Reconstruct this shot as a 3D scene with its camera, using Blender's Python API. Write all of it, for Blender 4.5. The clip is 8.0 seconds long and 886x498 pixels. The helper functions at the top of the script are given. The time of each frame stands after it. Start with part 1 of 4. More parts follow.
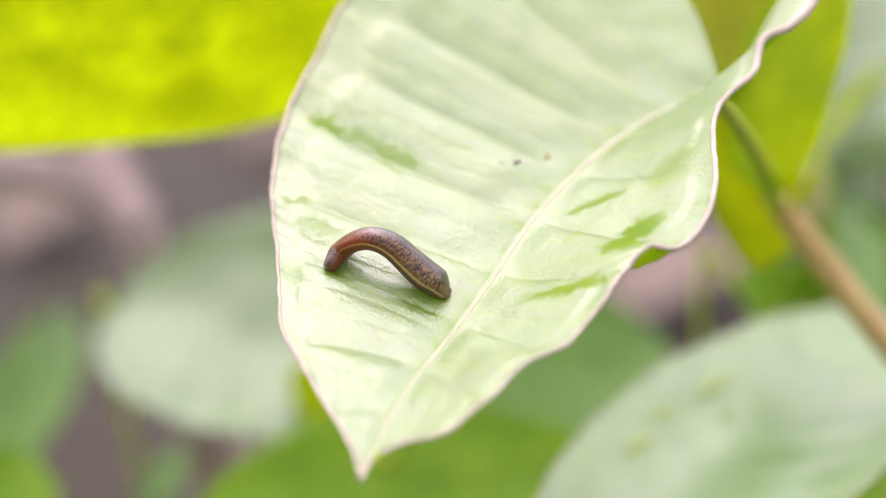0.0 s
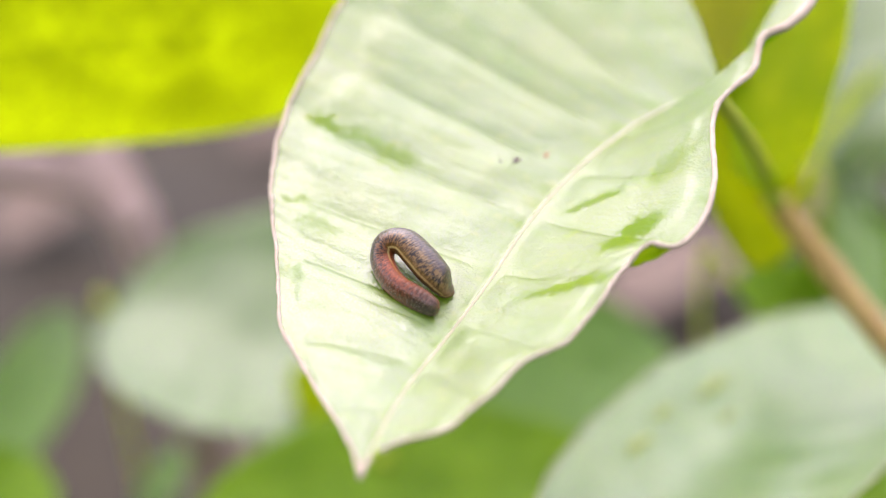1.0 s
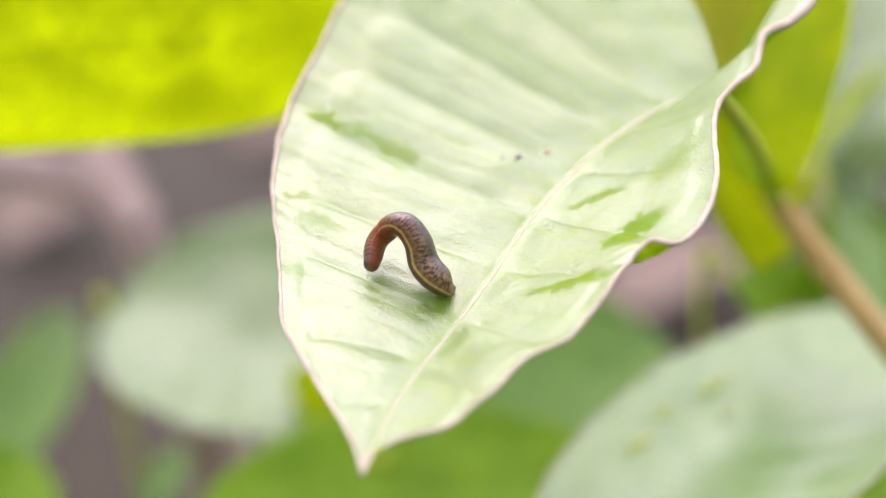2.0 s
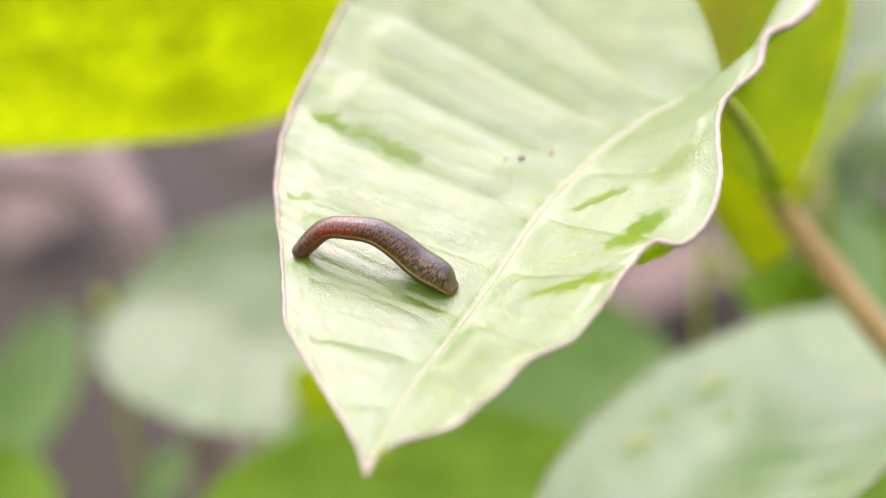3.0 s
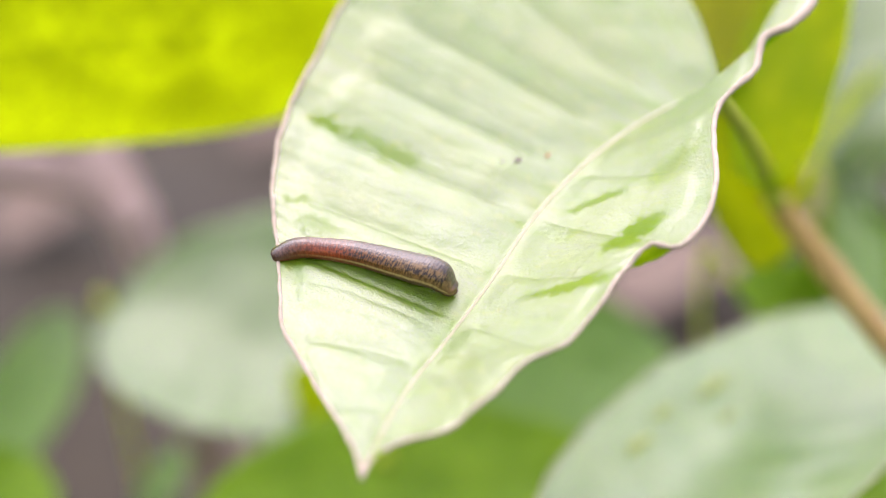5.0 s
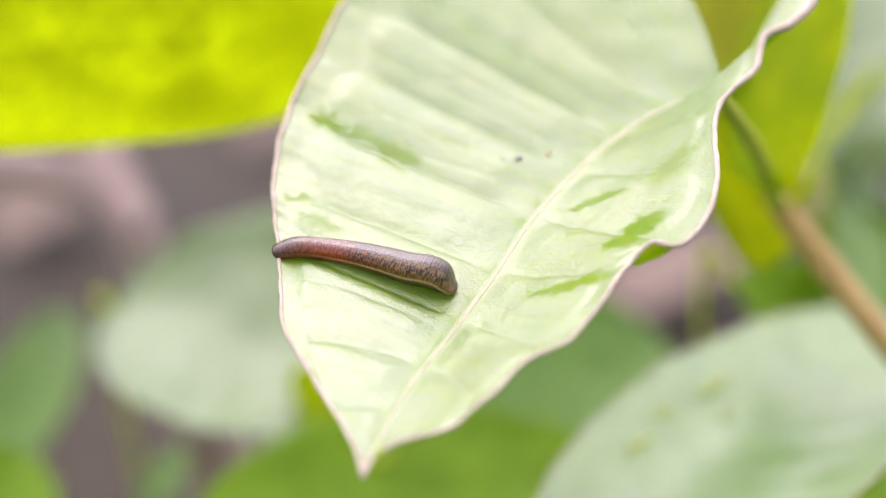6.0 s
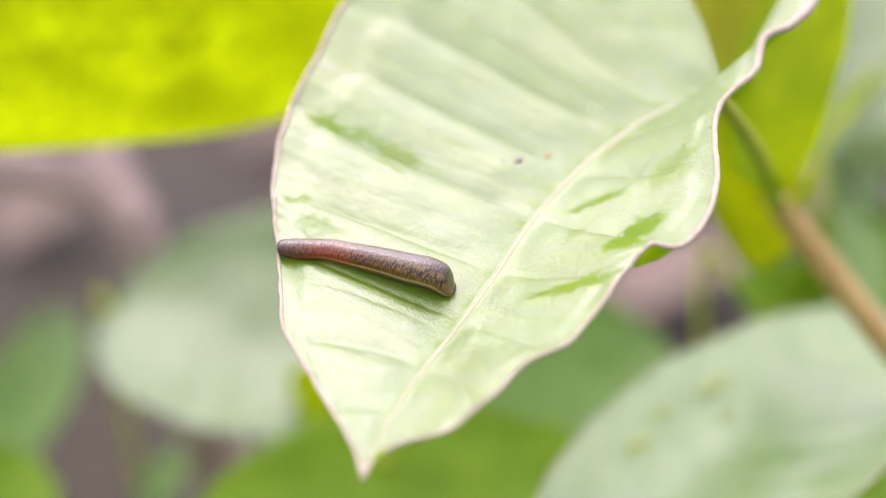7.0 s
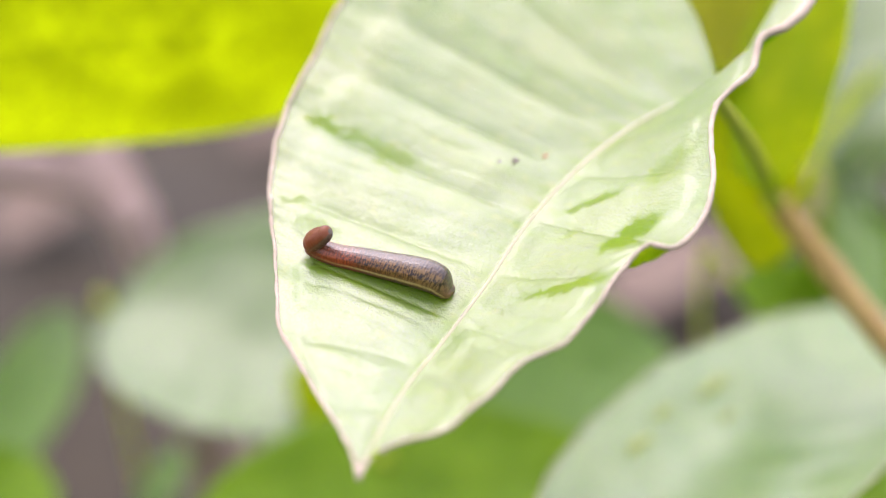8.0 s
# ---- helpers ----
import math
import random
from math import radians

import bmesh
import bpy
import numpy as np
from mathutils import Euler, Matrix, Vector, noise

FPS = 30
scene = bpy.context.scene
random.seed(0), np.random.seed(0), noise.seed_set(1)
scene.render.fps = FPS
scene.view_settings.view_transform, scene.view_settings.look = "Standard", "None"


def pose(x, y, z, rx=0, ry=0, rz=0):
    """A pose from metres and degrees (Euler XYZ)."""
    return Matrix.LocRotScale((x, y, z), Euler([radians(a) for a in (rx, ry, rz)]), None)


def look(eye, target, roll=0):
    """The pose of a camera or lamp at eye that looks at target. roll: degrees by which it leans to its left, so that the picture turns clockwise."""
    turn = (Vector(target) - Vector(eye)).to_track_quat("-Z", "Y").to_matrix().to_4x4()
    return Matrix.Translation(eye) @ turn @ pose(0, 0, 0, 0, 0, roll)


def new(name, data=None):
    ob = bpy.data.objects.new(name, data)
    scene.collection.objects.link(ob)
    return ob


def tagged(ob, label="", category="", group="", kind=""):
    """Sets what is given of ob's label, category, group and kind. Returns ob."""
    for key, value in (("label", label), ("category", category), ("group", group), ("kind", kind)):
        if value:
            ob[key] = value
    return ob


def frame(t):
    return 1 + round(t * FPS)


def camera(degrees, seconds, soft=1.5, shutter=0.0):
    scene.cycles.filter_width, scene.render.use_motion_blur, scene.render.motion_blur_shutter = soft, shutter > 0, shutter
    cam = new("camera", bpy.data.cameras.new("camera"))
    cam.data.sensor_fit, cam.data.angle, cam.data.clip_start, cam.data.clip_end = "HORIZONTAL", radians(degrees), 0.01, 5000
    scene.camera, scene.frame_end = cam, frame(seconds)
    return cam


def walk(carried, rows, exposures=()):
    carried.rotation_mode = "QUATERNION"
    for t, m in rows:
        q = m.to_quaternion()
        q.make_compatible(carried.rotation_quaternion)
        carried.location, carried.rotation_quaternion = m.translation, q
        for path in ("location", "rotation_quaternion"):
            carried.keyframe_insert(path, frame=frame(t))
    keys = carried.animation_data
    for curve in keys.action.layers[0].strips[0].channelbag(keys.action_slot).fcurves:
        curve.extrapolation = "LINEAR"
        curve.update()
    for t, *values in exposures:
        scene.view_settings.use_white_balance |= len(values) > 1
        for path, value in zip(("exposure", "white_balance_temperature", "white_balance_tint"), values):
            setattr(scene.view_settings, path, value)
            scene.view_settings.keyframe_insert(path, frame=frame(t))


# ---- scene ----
# The lens looks down on a leaf that grows 0.45 m above the ground.
EYE = (0.0, -0.2309, 0.5433)
cam = camera(30, 8.0, soft=1.15)
cam.data.dof.use_dof = True
cam.data.dof.focus_distance = 0.243
cam.data.dof.aperture_fstop = 6.0
walk(cam, [(0.0, look(EYE, (0, 0, 0.45))), (8.0, look(EYE, (0, 0, 0.45)))],
     exposures=((0.0, 1.58, 6750, 27.5), (8.0, 1.58, 6750, 27.5)))

# ---- light: bright overcast sky, a veiled sun ahead of the lens ----
world = bpy.data.worlds.new("overcast_sky")
scene.world = world
world.use_nodes = True
wt = world.node_tree
wt.nodes.clear()
w_out = wt.nodes.new("ShaderNodeOutputWorld")
w_bg = wt.nodes.new("ShaderNodeBackground")
w_sat = wt.nodes.new("ShaderNodeHueSaturation")
w_sky = wt.nodes.new("ShaderNodeTexSky")
w_sky.sky_type = "NISHITA"
w_sky.sun_disc = False
w_sky.sun_elevation = radians(61)
w_sky.sun_rotation = radians(-18)
w_sky.dust_density = 1.5
w_sky.air_density = 1.2
w_sat.inputs["Saturation"].default_value = 0.22
w_bg.inputs["Strength"].default_value = 0.15
wt.links.new(w_sky.outputs["Color"], w_sat.inputs["Color"])
wt.links.new(w_sat.outputs["Color"], w_bg.inputs["Color"])
wt.links.new(w_bg.outputs["Background"], w_out.inputs["Surface"])

sun = new("sun", bpy.data.lights.new("sun", "SUN"))
sun.data.energy = 0.56
sun.data.angle = radians(80)
sun.data.color = (0.99, 0.95, 1.0)
sun.matrix_world = look((-0.19, 0.59, 1.57), (0, 0, 0.45))


RINGS = 72  # rings of the leech's body


# ---- materials ----
def shader(name):
    m = bpy.data.materials.new(name)
    m.use_nodes = True
    nt = m.node_tree
    nt.nodes.clear()
    return m, nt


def node(nt, kind, links=(), **values):
    n = nt.nodes.new(kind)
    for key, value in values.items():
        if key == "op":
            n.operation = value
        elif key == "mode":
            n.data_type = value
        else:
            n.inputs[key.replace("_", " ")].default_value = value
    for socket, source in links:
        nt.links.new(source, n.inputs[socket])
    return n


def ramp(nt, source, stops):
    n = nt.nodes.new("ShaderNodeValToRGB")
    nt.links.new(source, n.inputs["Fac"])
    e = n.color_ramp.elements
    while len(e) < len(stops):
        e.new(0.5)
    for k, (at, c) in enumerate(stops):
        e[k].position = at
        e[k].color = (c, c, c, 1) if isinstance(c, (int, float)) else (*c, 1)
    return n.outputs["Color"]


def mixed(nt, fac, a, b):
    n = nt.nodes.new("ShaderNodeMix")
    n.data_type = "RGBA"
    for k, v in ((0, fac), (6, a), (7, b)):
        if isinstance(v, (int, float)):
            n.inputs[k].default_value = v
        elif isinstance(v, tuple):
            n.inputs[k].default_value = (*v, 1)
        else:
            nt.links.new(v, n.inputs[k])
    return n.outputs[2]


def grain(nt, vector, scale, detail=4.0, rough=0.55):
    return node(nt, "ShaderNodeTexNoise", [("Vector", vector)], Scale=scale, Detail=detail, Roughness=rough).outputs["Fac"]


def leaf_material(name, dark, light, fleck, through_colour, gloss=0.38, wax=1.0, ior=1.7, clear=0.3, fine=1.0, sheen_loss=0.5):
    """Living leaf: mottled green, waxy coat, light passing through the blade."""
    m, nt = shader(name)
    co = nt.nodes.new("ShaderNodeTexCoord").outputs["Object"]
    big = grain(nt, co, 55, 3)
    mid = grain(nt, co, 420, 4)
    tiny = grain(nt, co, 2600, 3, 0.7)
    base = mixed(nt, ramp(nt, big, [(0.36, 0.0), (0.66, 1.0)]), dark, light)
    base = mixed(nt, ramp(nt, mid, [(0.55, 0.0), (0.75, 0.6)]), base, fleck)
    rough = node(nt, "ShaderNodeMapRange", [("Value", mid)], To_Min=gloss - 0.07, To_Max=gloss + 0.1).outputs["Result"]
    bump = node(nt, "ShaderNodeBump", [("Height", tiny)], Strength=0.6 * fine, Distance=0.00015)
    bump = node(nt, "ShaderNodeBump", [("Height", mid), ("Normal", bump.outputs["Normal"])], Strength=0.12, Distance=0.0006)
    uv = nt.nodes.new("ShaderNodeUVMap")
    uv.uv_map = "blade"
    along = node(nt, "ShaderNodeMapping", [("Vector", uv.outputs["UV"])])
    along.inputs["Scale"].default_value = (30, 1.4, 1)
    patch = grain(nt, along.outputs["Vector"], 1.0, 2.5, 0.5)
    # coat weakened in random streaks, imitating gaps in the sky sheen
    bloom = ramp(nt, patch, [(0.31, wax * (1 - sheen_loss)), (0.38, wax)])
    thin = node(nt, "ShaderNodeMapping", [("Vector", uv.outputs["UV"])])
    thin.inputs["Scale"].default_value = (150, 9, 1)
    streak = grain(nt, thin.outputs["Vector"], 1.0, 3, 0.6)
    cells = nt.nodes.new("ShaderNodeTexVoronoi")
    cells.feature = "SMOOTH_F1"
    cells.inputs["Scale"].default_value = 620
    nt.links.new(co, cells.inputs["Vector"])
    bump = node(nt, "ShaderNodeBump", [("Height", cells.outputs["Distance"]), ("Normal", bump.outputs["Normal"])], Strength=0.3 * fine, Distance=0.0004)
    bump.invert = True
    bump = node(nt, "ShaderNodeBump", [("Height", streak), ("Normal", bump.outputs["Normal"])], Strength=0.4 * fine, Distance=0.0003)
    p = node(nt, "ShaderNodeBsdfPrincipled", [("Base Color", base), ("Roughness", rough), ("Normal", bump.outputs["Normal"]), ("Coat Weight", bloom),
                                               ("Coat Roughness", rough), ("Coat Normal", bump.outputs["Normal"])])
    p.inputs["Specular IOR Level"].default_value = 0.15
    p.inputs["Coat IOR"].default_value = ior
    t = node(nt, "ShaderNodeBsdfTranslucent", [("Normal", bump.outputs["Normal"])])
    tint = mixed(nt, ramp(nt, big, [(0.35, 0.0), (0.65, 1.0)]), tuple(c * 0.8 for c in through_colour), tuple(min(1, c * 1.15) for c in through_colour))
    tint = mixed(nt, ramp(nt, mid, [(0.45, 0.0), (0.7, 0.65)]), tint, tuple(c * 0.75 for c in through_colour))
    nt.links.new(tint, t.inputs["Color"])
    mix = node(nt, "ShaderNodeMixShader", [(1, p.outputs["BSDF"]), (2, t.outputs["BSDF"])], Fac=clear)
    out = nt.nodes.new("ShaderNodeOutputMaterial")
    nt.links.new(mix.outputs["Shader"], out.inputs["Surface"])
    return m


def plain_material(name, a, b, scale, rough=0.6, bump=0.3, distance=0.001, third=None, spec=0.5):
    """Two-tone mottled surface with relief."""
    m, nt = shader(name)
    co = nt.nodes.new("ShaderNodeTexCoord").outputs["Object"]
    big = grain(nt, co, scale, 4)
    small = grain(nt, co, scale * 9, 5, 0.65)
    base = mixed(nt, ramp(nt, big, [(0.35, 0.0), (0.65, 1.0)]), a, b)
    base = mixed(nt, ramp(nt, small, [(0.45, 0.0), (0.75, 0.7)]), base, third or tuple(c * 0.6 for c in a))
    relief = node(nt, "ShaderNodeBump", [("Height", small)], Strength=bump, Distance=distance)
    p = node(nt, "ShaderNodeBsdfPrincipled", [("Base Color", base), ("Normal", relief.outputs["Normal"])], Roughness=rough)
    p.inputs["Specular IOR Level"].default_value = spec
    out = nt.nodes.new("ShaderNodeOutputMaterial")
    nt.links.new(p.outputs["BSDF"], out.inputs["Surface"])
    return m


def leech_material():
    """Wet skin: beaded dark back, pale side stripe, rust-red front, olive rear. UV x runs round the body from the back, y from tail to head."""
    m, nt = shader("wet_leech_skin")
    uv = nt.nodes.new("ShaderNodeUVMap")
    uv.uv_map = "skin"
    sep = node(nt, "ShaderNodeSeparateXYZ", [("Vector", uv.outputs["UV"])])
    x, y = sep.outputs["X"], sep.outputs["Y"]
    off = node(nt, "ShaderNodeMath", [(0, x)], op="SUBTRACT")
    off.inputs[1].default_value = 0.5
    side = node(nt, "ShaderNodeMath", [(0, off.outputs[0])], op="ABSOLUTE").outputs[0]  # 0.5 back, 0 belly
    spread = node(nt, "ShaderNodeVectorMath", [(0, uv.outputs["UV"])], op="MULTIPLY")
    spread.inputs[1].default_value = (10, 58, 1)
    blot = grain(nt, spread.outputs[0], 1.5, 4, 0.65)
    rows = node(nt, "ShaderNodeVectorMath", [(0, uv.outputs["UV"])], op="MULTIPLY")
    rows.inputs[1].default_value = (34, RINGS, 1)
    bead = node(nt, "ShaderNodeTexVoronoi", [("Vector", rows.outputs[0])], Scale=1.0, Randomness=0.6).outputs["Distance"]
    skin = ramp(nt, y, [(0.0, (0.21, 0.12, 0.058)), (0.07, (0.2, 0.125, 0.05)), (0.34, (0.19, 0.1, 0.03)), (0.54, (0.17, 0.058, 0.02)), (0.64, (0.3, 0.062, 0.019)), (0.79, (0.27, 0.06, 0.021)), (0.87, (0.18, 0.055, 0.025)), (0.985, (0.13, 0.07, 0.055))])
    spots = node(nt, "ShaderNodeMath", [(0, ramp(nt, blot, [(0.465, 0.0), (0.535, 0.96)])), (1, ramp(nt, y, [(0.01, 0.3), (0.05, 1.0), (0.5, 1.0), (0.64, 0.8), (0.78, 0.6)]))], op="MULTIPLY").outputs[0]
    spots = node(nt, "ShaderNodeMath", [(0, spots), (1, ramp(nt, side, [(0.25, 0.35), (0.33, 1.0)]))], op="MULTIPLY").outputs[0]
    skin = mixed(nt, spots, skin, (0.009, 0.006, 0.006))
    back = ramp(nt, side, [(0.4, 0.0), (0.46, 0.88)])
    back = node(nt, "ShaderNodeMath", [(0, back), (1, ramp(nt, y, [(0.48, 0.9), (0.66, 0.6), (0.85, 0.6), (0.92, 1.0)]))], op="MULTIPLY").outputs[0]
    skin = mixed(nt, back, skin, (0.03, 0.018, 0.022))
    pearl = ramp(nt, bead, [(0.15, 1.0), (0.4, 0.0)])
    pearl = node(nt, "ShaderNodeMath", [(0, pearl), (1, ramp(nt, y, [(0.35, 0.3), (0.6, 1.0)]))], op="MULTIPLY").outputs[0]
    skin = mixed(nt, node(nt, "ShaderNodeMath", [(0, pearl), (1, ramp(nt, side, [(0.36, 0.0), (0.43, 0.55)]))], op="MULTIPLY").outputs[0], skin, (0.26, 0.18, 0.18))
    belly = ramp(nt, side, [(0.195, 0.85), (0.228, 0.0)])
    skin = mixed(nt, belly, skin, ramp(nt, y, [(0.3, (0.085, 0.05, 0.02)), (0.6, (0.2, 0.055, 0.02))]))
    line = ramp(nt, side, [(0.212, 0.0), (0.226, 0.75), (0.242, 0.75), (0.256, 0.0)])
    line = node(nt, "ShaderNodeMath", [(0, line), (1, ramp(nt, blot, [(0.45, 1.0), (0.65, 0.5)]))], op="MULTIPLY").outputs[0]
    line = node(nt, "ShaderNodeMath", [(0, line), (1, ramp(nt, y, [(0.5, 1.0), (0.72, 0.45), (0.9, 0.1)]))], op="MULTIPLY").outputs[0]
    skin = mixed(nt, line, skin, (0.52, 0.4, 0.17))
    relief = node(nt, "ShaderNodeBump", [("Height", bead)], Strength=0.32, Distance=0.00012)
    p = node(nt, "ShaderNodeBsdfPrincipled", [("Base Color", skin), ("Normal", relief.outputs["Normal"]), ("Coat Normal", relief.outputs["Normal"]),
                                               ("Coat Weight", ramp(nt, side, [(0.28, 0.12), (0.44, 0.9)]))], Roughness=0.34)
    p.inputs["Specular IOR Level"].default_value = 0.15
    p.inputs["Coat Roughness"].default_value = 0.12
    p.inputs["Coat IOR"].default_value = 1.62
    p.inputs["Subsurface Weight"].default_value = 0.06
    p.inputs["Subsurface Radius"].default_value = (0.001, 0.0004, 0.0002)
    out = nt.nodes.new("ShaderNodeOutputMaterial")
    nt.links.new(p.outputs["BSDF"], out.inputs["Surface"])
    return m


# Green patches painted where the blade mirrors no bright sky: centre, turn, half length, half width in millimetres,
# strength.
SHEEN_GAPS = [(-19.1, 4.1, -23, 4.7, 1.6, 0.55), (-22.2, -6.3, -57, 3.6, 1.8, 0.45), (-19.0, 26.4, -30, 4.8, 2.2, 0.92), (-9.2, 21.8, -29, 10.5, 1.9, 0.74), (-8.6, 17.4, -31, 3.6, 1.2, 0.58), (-23.0, 9.6, -25, 3.0, 1.2, 0.65), (-13.0, 27.6, -28, 6.5, 3.0, 0.30), (27.3, -5.9, 41, 7.0, 3.1, 0.97), (23.3, 7.3, 2, 4.8, 1.9, 0.82), (18.0, -15.3, -10, 7.4, 1.9, 0.92), (29.2, -15.1, 15, 2.5, 0.6, 1.00), (34.3, 8.0, 50, 6.4, 3.0, 0.58), (-12.2, 35.7, -34, 2.4, 0.8, 0.50), (15.4, 48.6, -44, 8.4, 1.7, 0.30), (19.7, 0.6, 8, 1.7, 1.2, 0.50), (5.8, -10.7, 62, 10.9, 1.0, 0.25), (-3.4, 50.4, -31, 6.6, 1.6, 0.30), (-17.4, 42.9, -38, 3.3, 1.8, 0.25)]


def oval(nt, vector, x, y, turn, length, width, soft=0.45):
    """1 inside an oval on the blade, fading to 0 at its uneven rim."""
    m = nt.nodes.new("ShaderNodeMapping")
    m.vector_type = "TEXTURE"
    m.inputs["Location"].default_value = (x * 0.001, y * 0.001, 0)
    m.inputs["Rotation"].default_value = (0, 0, radians(turn))
    m.inputs["Scale"].default_value = (length * 0.001, width * 0.001, 100)
    nt.links.new(vector, m.inputs["Vector"])
    d = node(nt, "ShaderNodeVectorMath", [(0, m.outputs["Vector"])], op="LENGTH").outputs["Value"]
    half = node(nt, "ShaderNodeMath", [(0, d)], op="MULTIPLY")
    half.inputs[1].default_value = 0.5
    return ramp(nt, half.outputs[0], [(0.5 - soft * 0.5, 1.0), (0.56, 0.0)])


def waxy_material():
    """Green leaf with a waxy coat that mirrors the sky; part of the sheen and its gaps are painted in."""
    m, nt = shader("waxy_green_leaf")
    co = nt.nodes.new("ShaderNodeTexCoord").outputs["Object"]
    big = grain(nt, co, 70, 3)
    mid = grain(nt, co, 420, 4)
    tiny = grain(nt, co, 2600, 3, 0.7)
    uv = nt.nodes.new("ShaderNodeUVMap")
    uv.uv_map = "blade"
    along = node(nt, "ShaderNodeMapping", [("Vector", uv.outputs["UV"])])
    along.inputs["Scale"].default_value = (34, 2.2, 1)
    drift = grain(nt, along.outputs["Vector"], 1.0, 3, 0.55)
    thin = node(nt, "ShaderNodeMapping", [("Vector", uv.outputs["UV"])])
    thin.inputs["Scale"].default_value = (150, 9, 1)
    streak = grain(nt, thin.outputs["Vector"], 1.0, 3, 0.6)
    shift = node(nt, "ShaderNodeTexNoise", [("Vector", co)], Scale=330.0, Detail=4.0, Roughness=0.65).outputs["Color"]
    shift = node(nt, "ShaderNodeVectorMath", [(0, shift)], op="MULTIPLY_ADD")
    shift.inputs[1].default_value = (0.007, 0.007, 0)
    shift.inputs[2].default_value = (-0.0035, -0.0035, 0)
    place = node(nt, "ShaderNodeVectorMath", [(0, co), (1, shift.outputs[0])], op="ADD").outputs[0]
    # mask of the painted gaps in the sky sheen
    bare = None
    for x, y, turn, length, width, strength in SHEEN_GAPS:
        o = node(nt, "ShaderNodeMath", [(0, oval(nt, place, x, y, turn, length, width))], op="MULTIPLY")
        o.inputs[1].default_value = strength
        bare = o.outputs[0] if bare is None else node(nt, "ShaderNodeMath", [(0, bare), (1, o.outputs[0])], op="MAXIMUM").outputs[0]
    green = mixed(nt, ramp(nt, big, [(0.36, 0.0), (0.66, 1.0)]), (0.13, 0.27, 0.002), (0.18, 0.295, 0.003))
    green = mixed(nt, ramp(nt, mid, [(0.57, 0.0), (0.75, 0.45)]), green, (0.32, 0.38, 0.006))
    across = node(nt, "ShaderNodeSeparateXYZ", [("Vector", uv.outputs["UV"])]).outputs["Y"]
    half = node(nt, "ShaderNodeMath", [(0, across)], op="MULTIPLY")
    half.inputs[1].default_value = 0.5
    groove_shade = ramp(nt, half.outputs[0], [(0.44, 0.0), (0.475, 0.5), (0.49, 0.75), (0.497, 0.0)])  # shaded groove beside the midrib, painted as a greener strip
    groove_shade = node(nt, "ShaderNodeMath", [(0, groove_shade), (1, ramp(nt, drift, [(0.35, 1.0), (0.65, 0.35)]))], op="MULTIPLY").outputs[0]
    bare = node(nt, "ShaderNodeMath", [(0, bare), (1, groove_shade)], op="MAXIMUM").outputs[0]
    sparkle = node(nt, "ShaderNodeMath", [(0, ramp(nt, drift, [(0.3, 0.05), (0.46, 0.2), (0.64, 0.36)])), (1, ramp(nt, tiny, [(0.36, 0.35), (0.62, 1.0)]))], op="MULTIPLY").outputs[0]  # fine sparkle of the sheen, painted as pale grains
    sheen_film = node(nt, "ShaderNodeMath", [(0, sparkle)], op="MULTIPLY")
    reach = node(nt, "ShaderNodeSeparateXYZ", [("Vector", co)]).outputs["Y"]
    young = node(nt, "ShaderNodeMapRange", [("Value", reach)], From_Min=0.015, From_Max=0.075, To_Min=0.0, To_Max=0.36).outputs["Result"]  # weaker sky sheen towards the leaf's base, painted as a ramp
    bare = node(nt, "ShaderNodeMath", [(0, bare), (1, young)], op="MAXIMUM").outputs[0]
    nt.links.new(ramp(nt, bare, [(0.0, 1.0), (1.0, 0.0)]), sheen_film.inputs[1])
    # pale base colour stands for part of the sky sheen
    pale = mixed(nt, ramp(nt, streak, [(0.35, 0.0), (0.7, 1.0)]), (0.2, 0.24, 0.17), (0.28, 0.3, 0.25))
    base = mixed(nt, sheen_film.outputs[0], green, pale)
    rough = node(nt, "ShaderNodeMapRange", [("Value", mid)], To_Min=0.36, To_Max=0.5).outputs["Result"]
    sleek = node(nt, "ShaderNodeMapRange", [("Value", mid)], To_Min=0.13, To_Max=0.24).outputs["Result"]
    bump = node(nt, "ShaderNodeBump", [("Height", tiny)], Strength=0.7, Distance=0.00016)
    cells = nt.nodes.new("ShaderNodeTexVoronoi")
    cells.feature = "SMOOTH_F1"
    cells.inputs["Scale"].default_value = 2300
    nt.links.new(co, cells.inputs["Vector"])
    bump = node(nt, "ShaderNodeBump", [("Height", cells.outputs["Distance"]), ("Normal", bump.outputs["Normal"])], Strength=0.32, Distance=0.0001)
    bump.invert = True
    bump = node(nt, "ShaderNodeBump", [("Height", streak), ("Normal", bump.outputs["Normal"])], Strength=0.3, Distance=0.00025)
    gleam = ramp(nt, bare, [(0.0, 1.0), (0.36, 0.88), (0.62, 0.5), (1.0, 0.08)])
    p = node(nt, "ShaderNodeBsdfPrincipled", [("Base Color", base), ("Roughness", rough), ("Normal", bump.outputs["Normal"]), ("Coat Normal", bump.outputs["Normal"]),
                                               ("Coat Weight", gleam), ("Coat Roughness", sleek), ("Specular IOR Level", ramp(nt, bare, [(0.0, 0.12), (1.0, 0.03)]))])
    p.inputs["IOR"].default_value = 1.5
    p.inputs["Coat IOR"].default_value = 2.32
    t = node(nt, "ShaderNodeBsdfTranslucent", [("Normal", bump.outputs["Normal"])])
    nt.links.new(mixed(nt, sheen_film.outputs[0], (0.38, 0.75, 0.005), (0.24, 0.45, 0.03)), t.inputs["Color"])
    mix = node(nt, "ShaderNodeMixShader", [(1, p.outputs["BSDF"]), (2, t.outputs["BSDF"])], Fac=0.2)
    out = nt.nodes.new("ShaderNodeOutputMaterial")
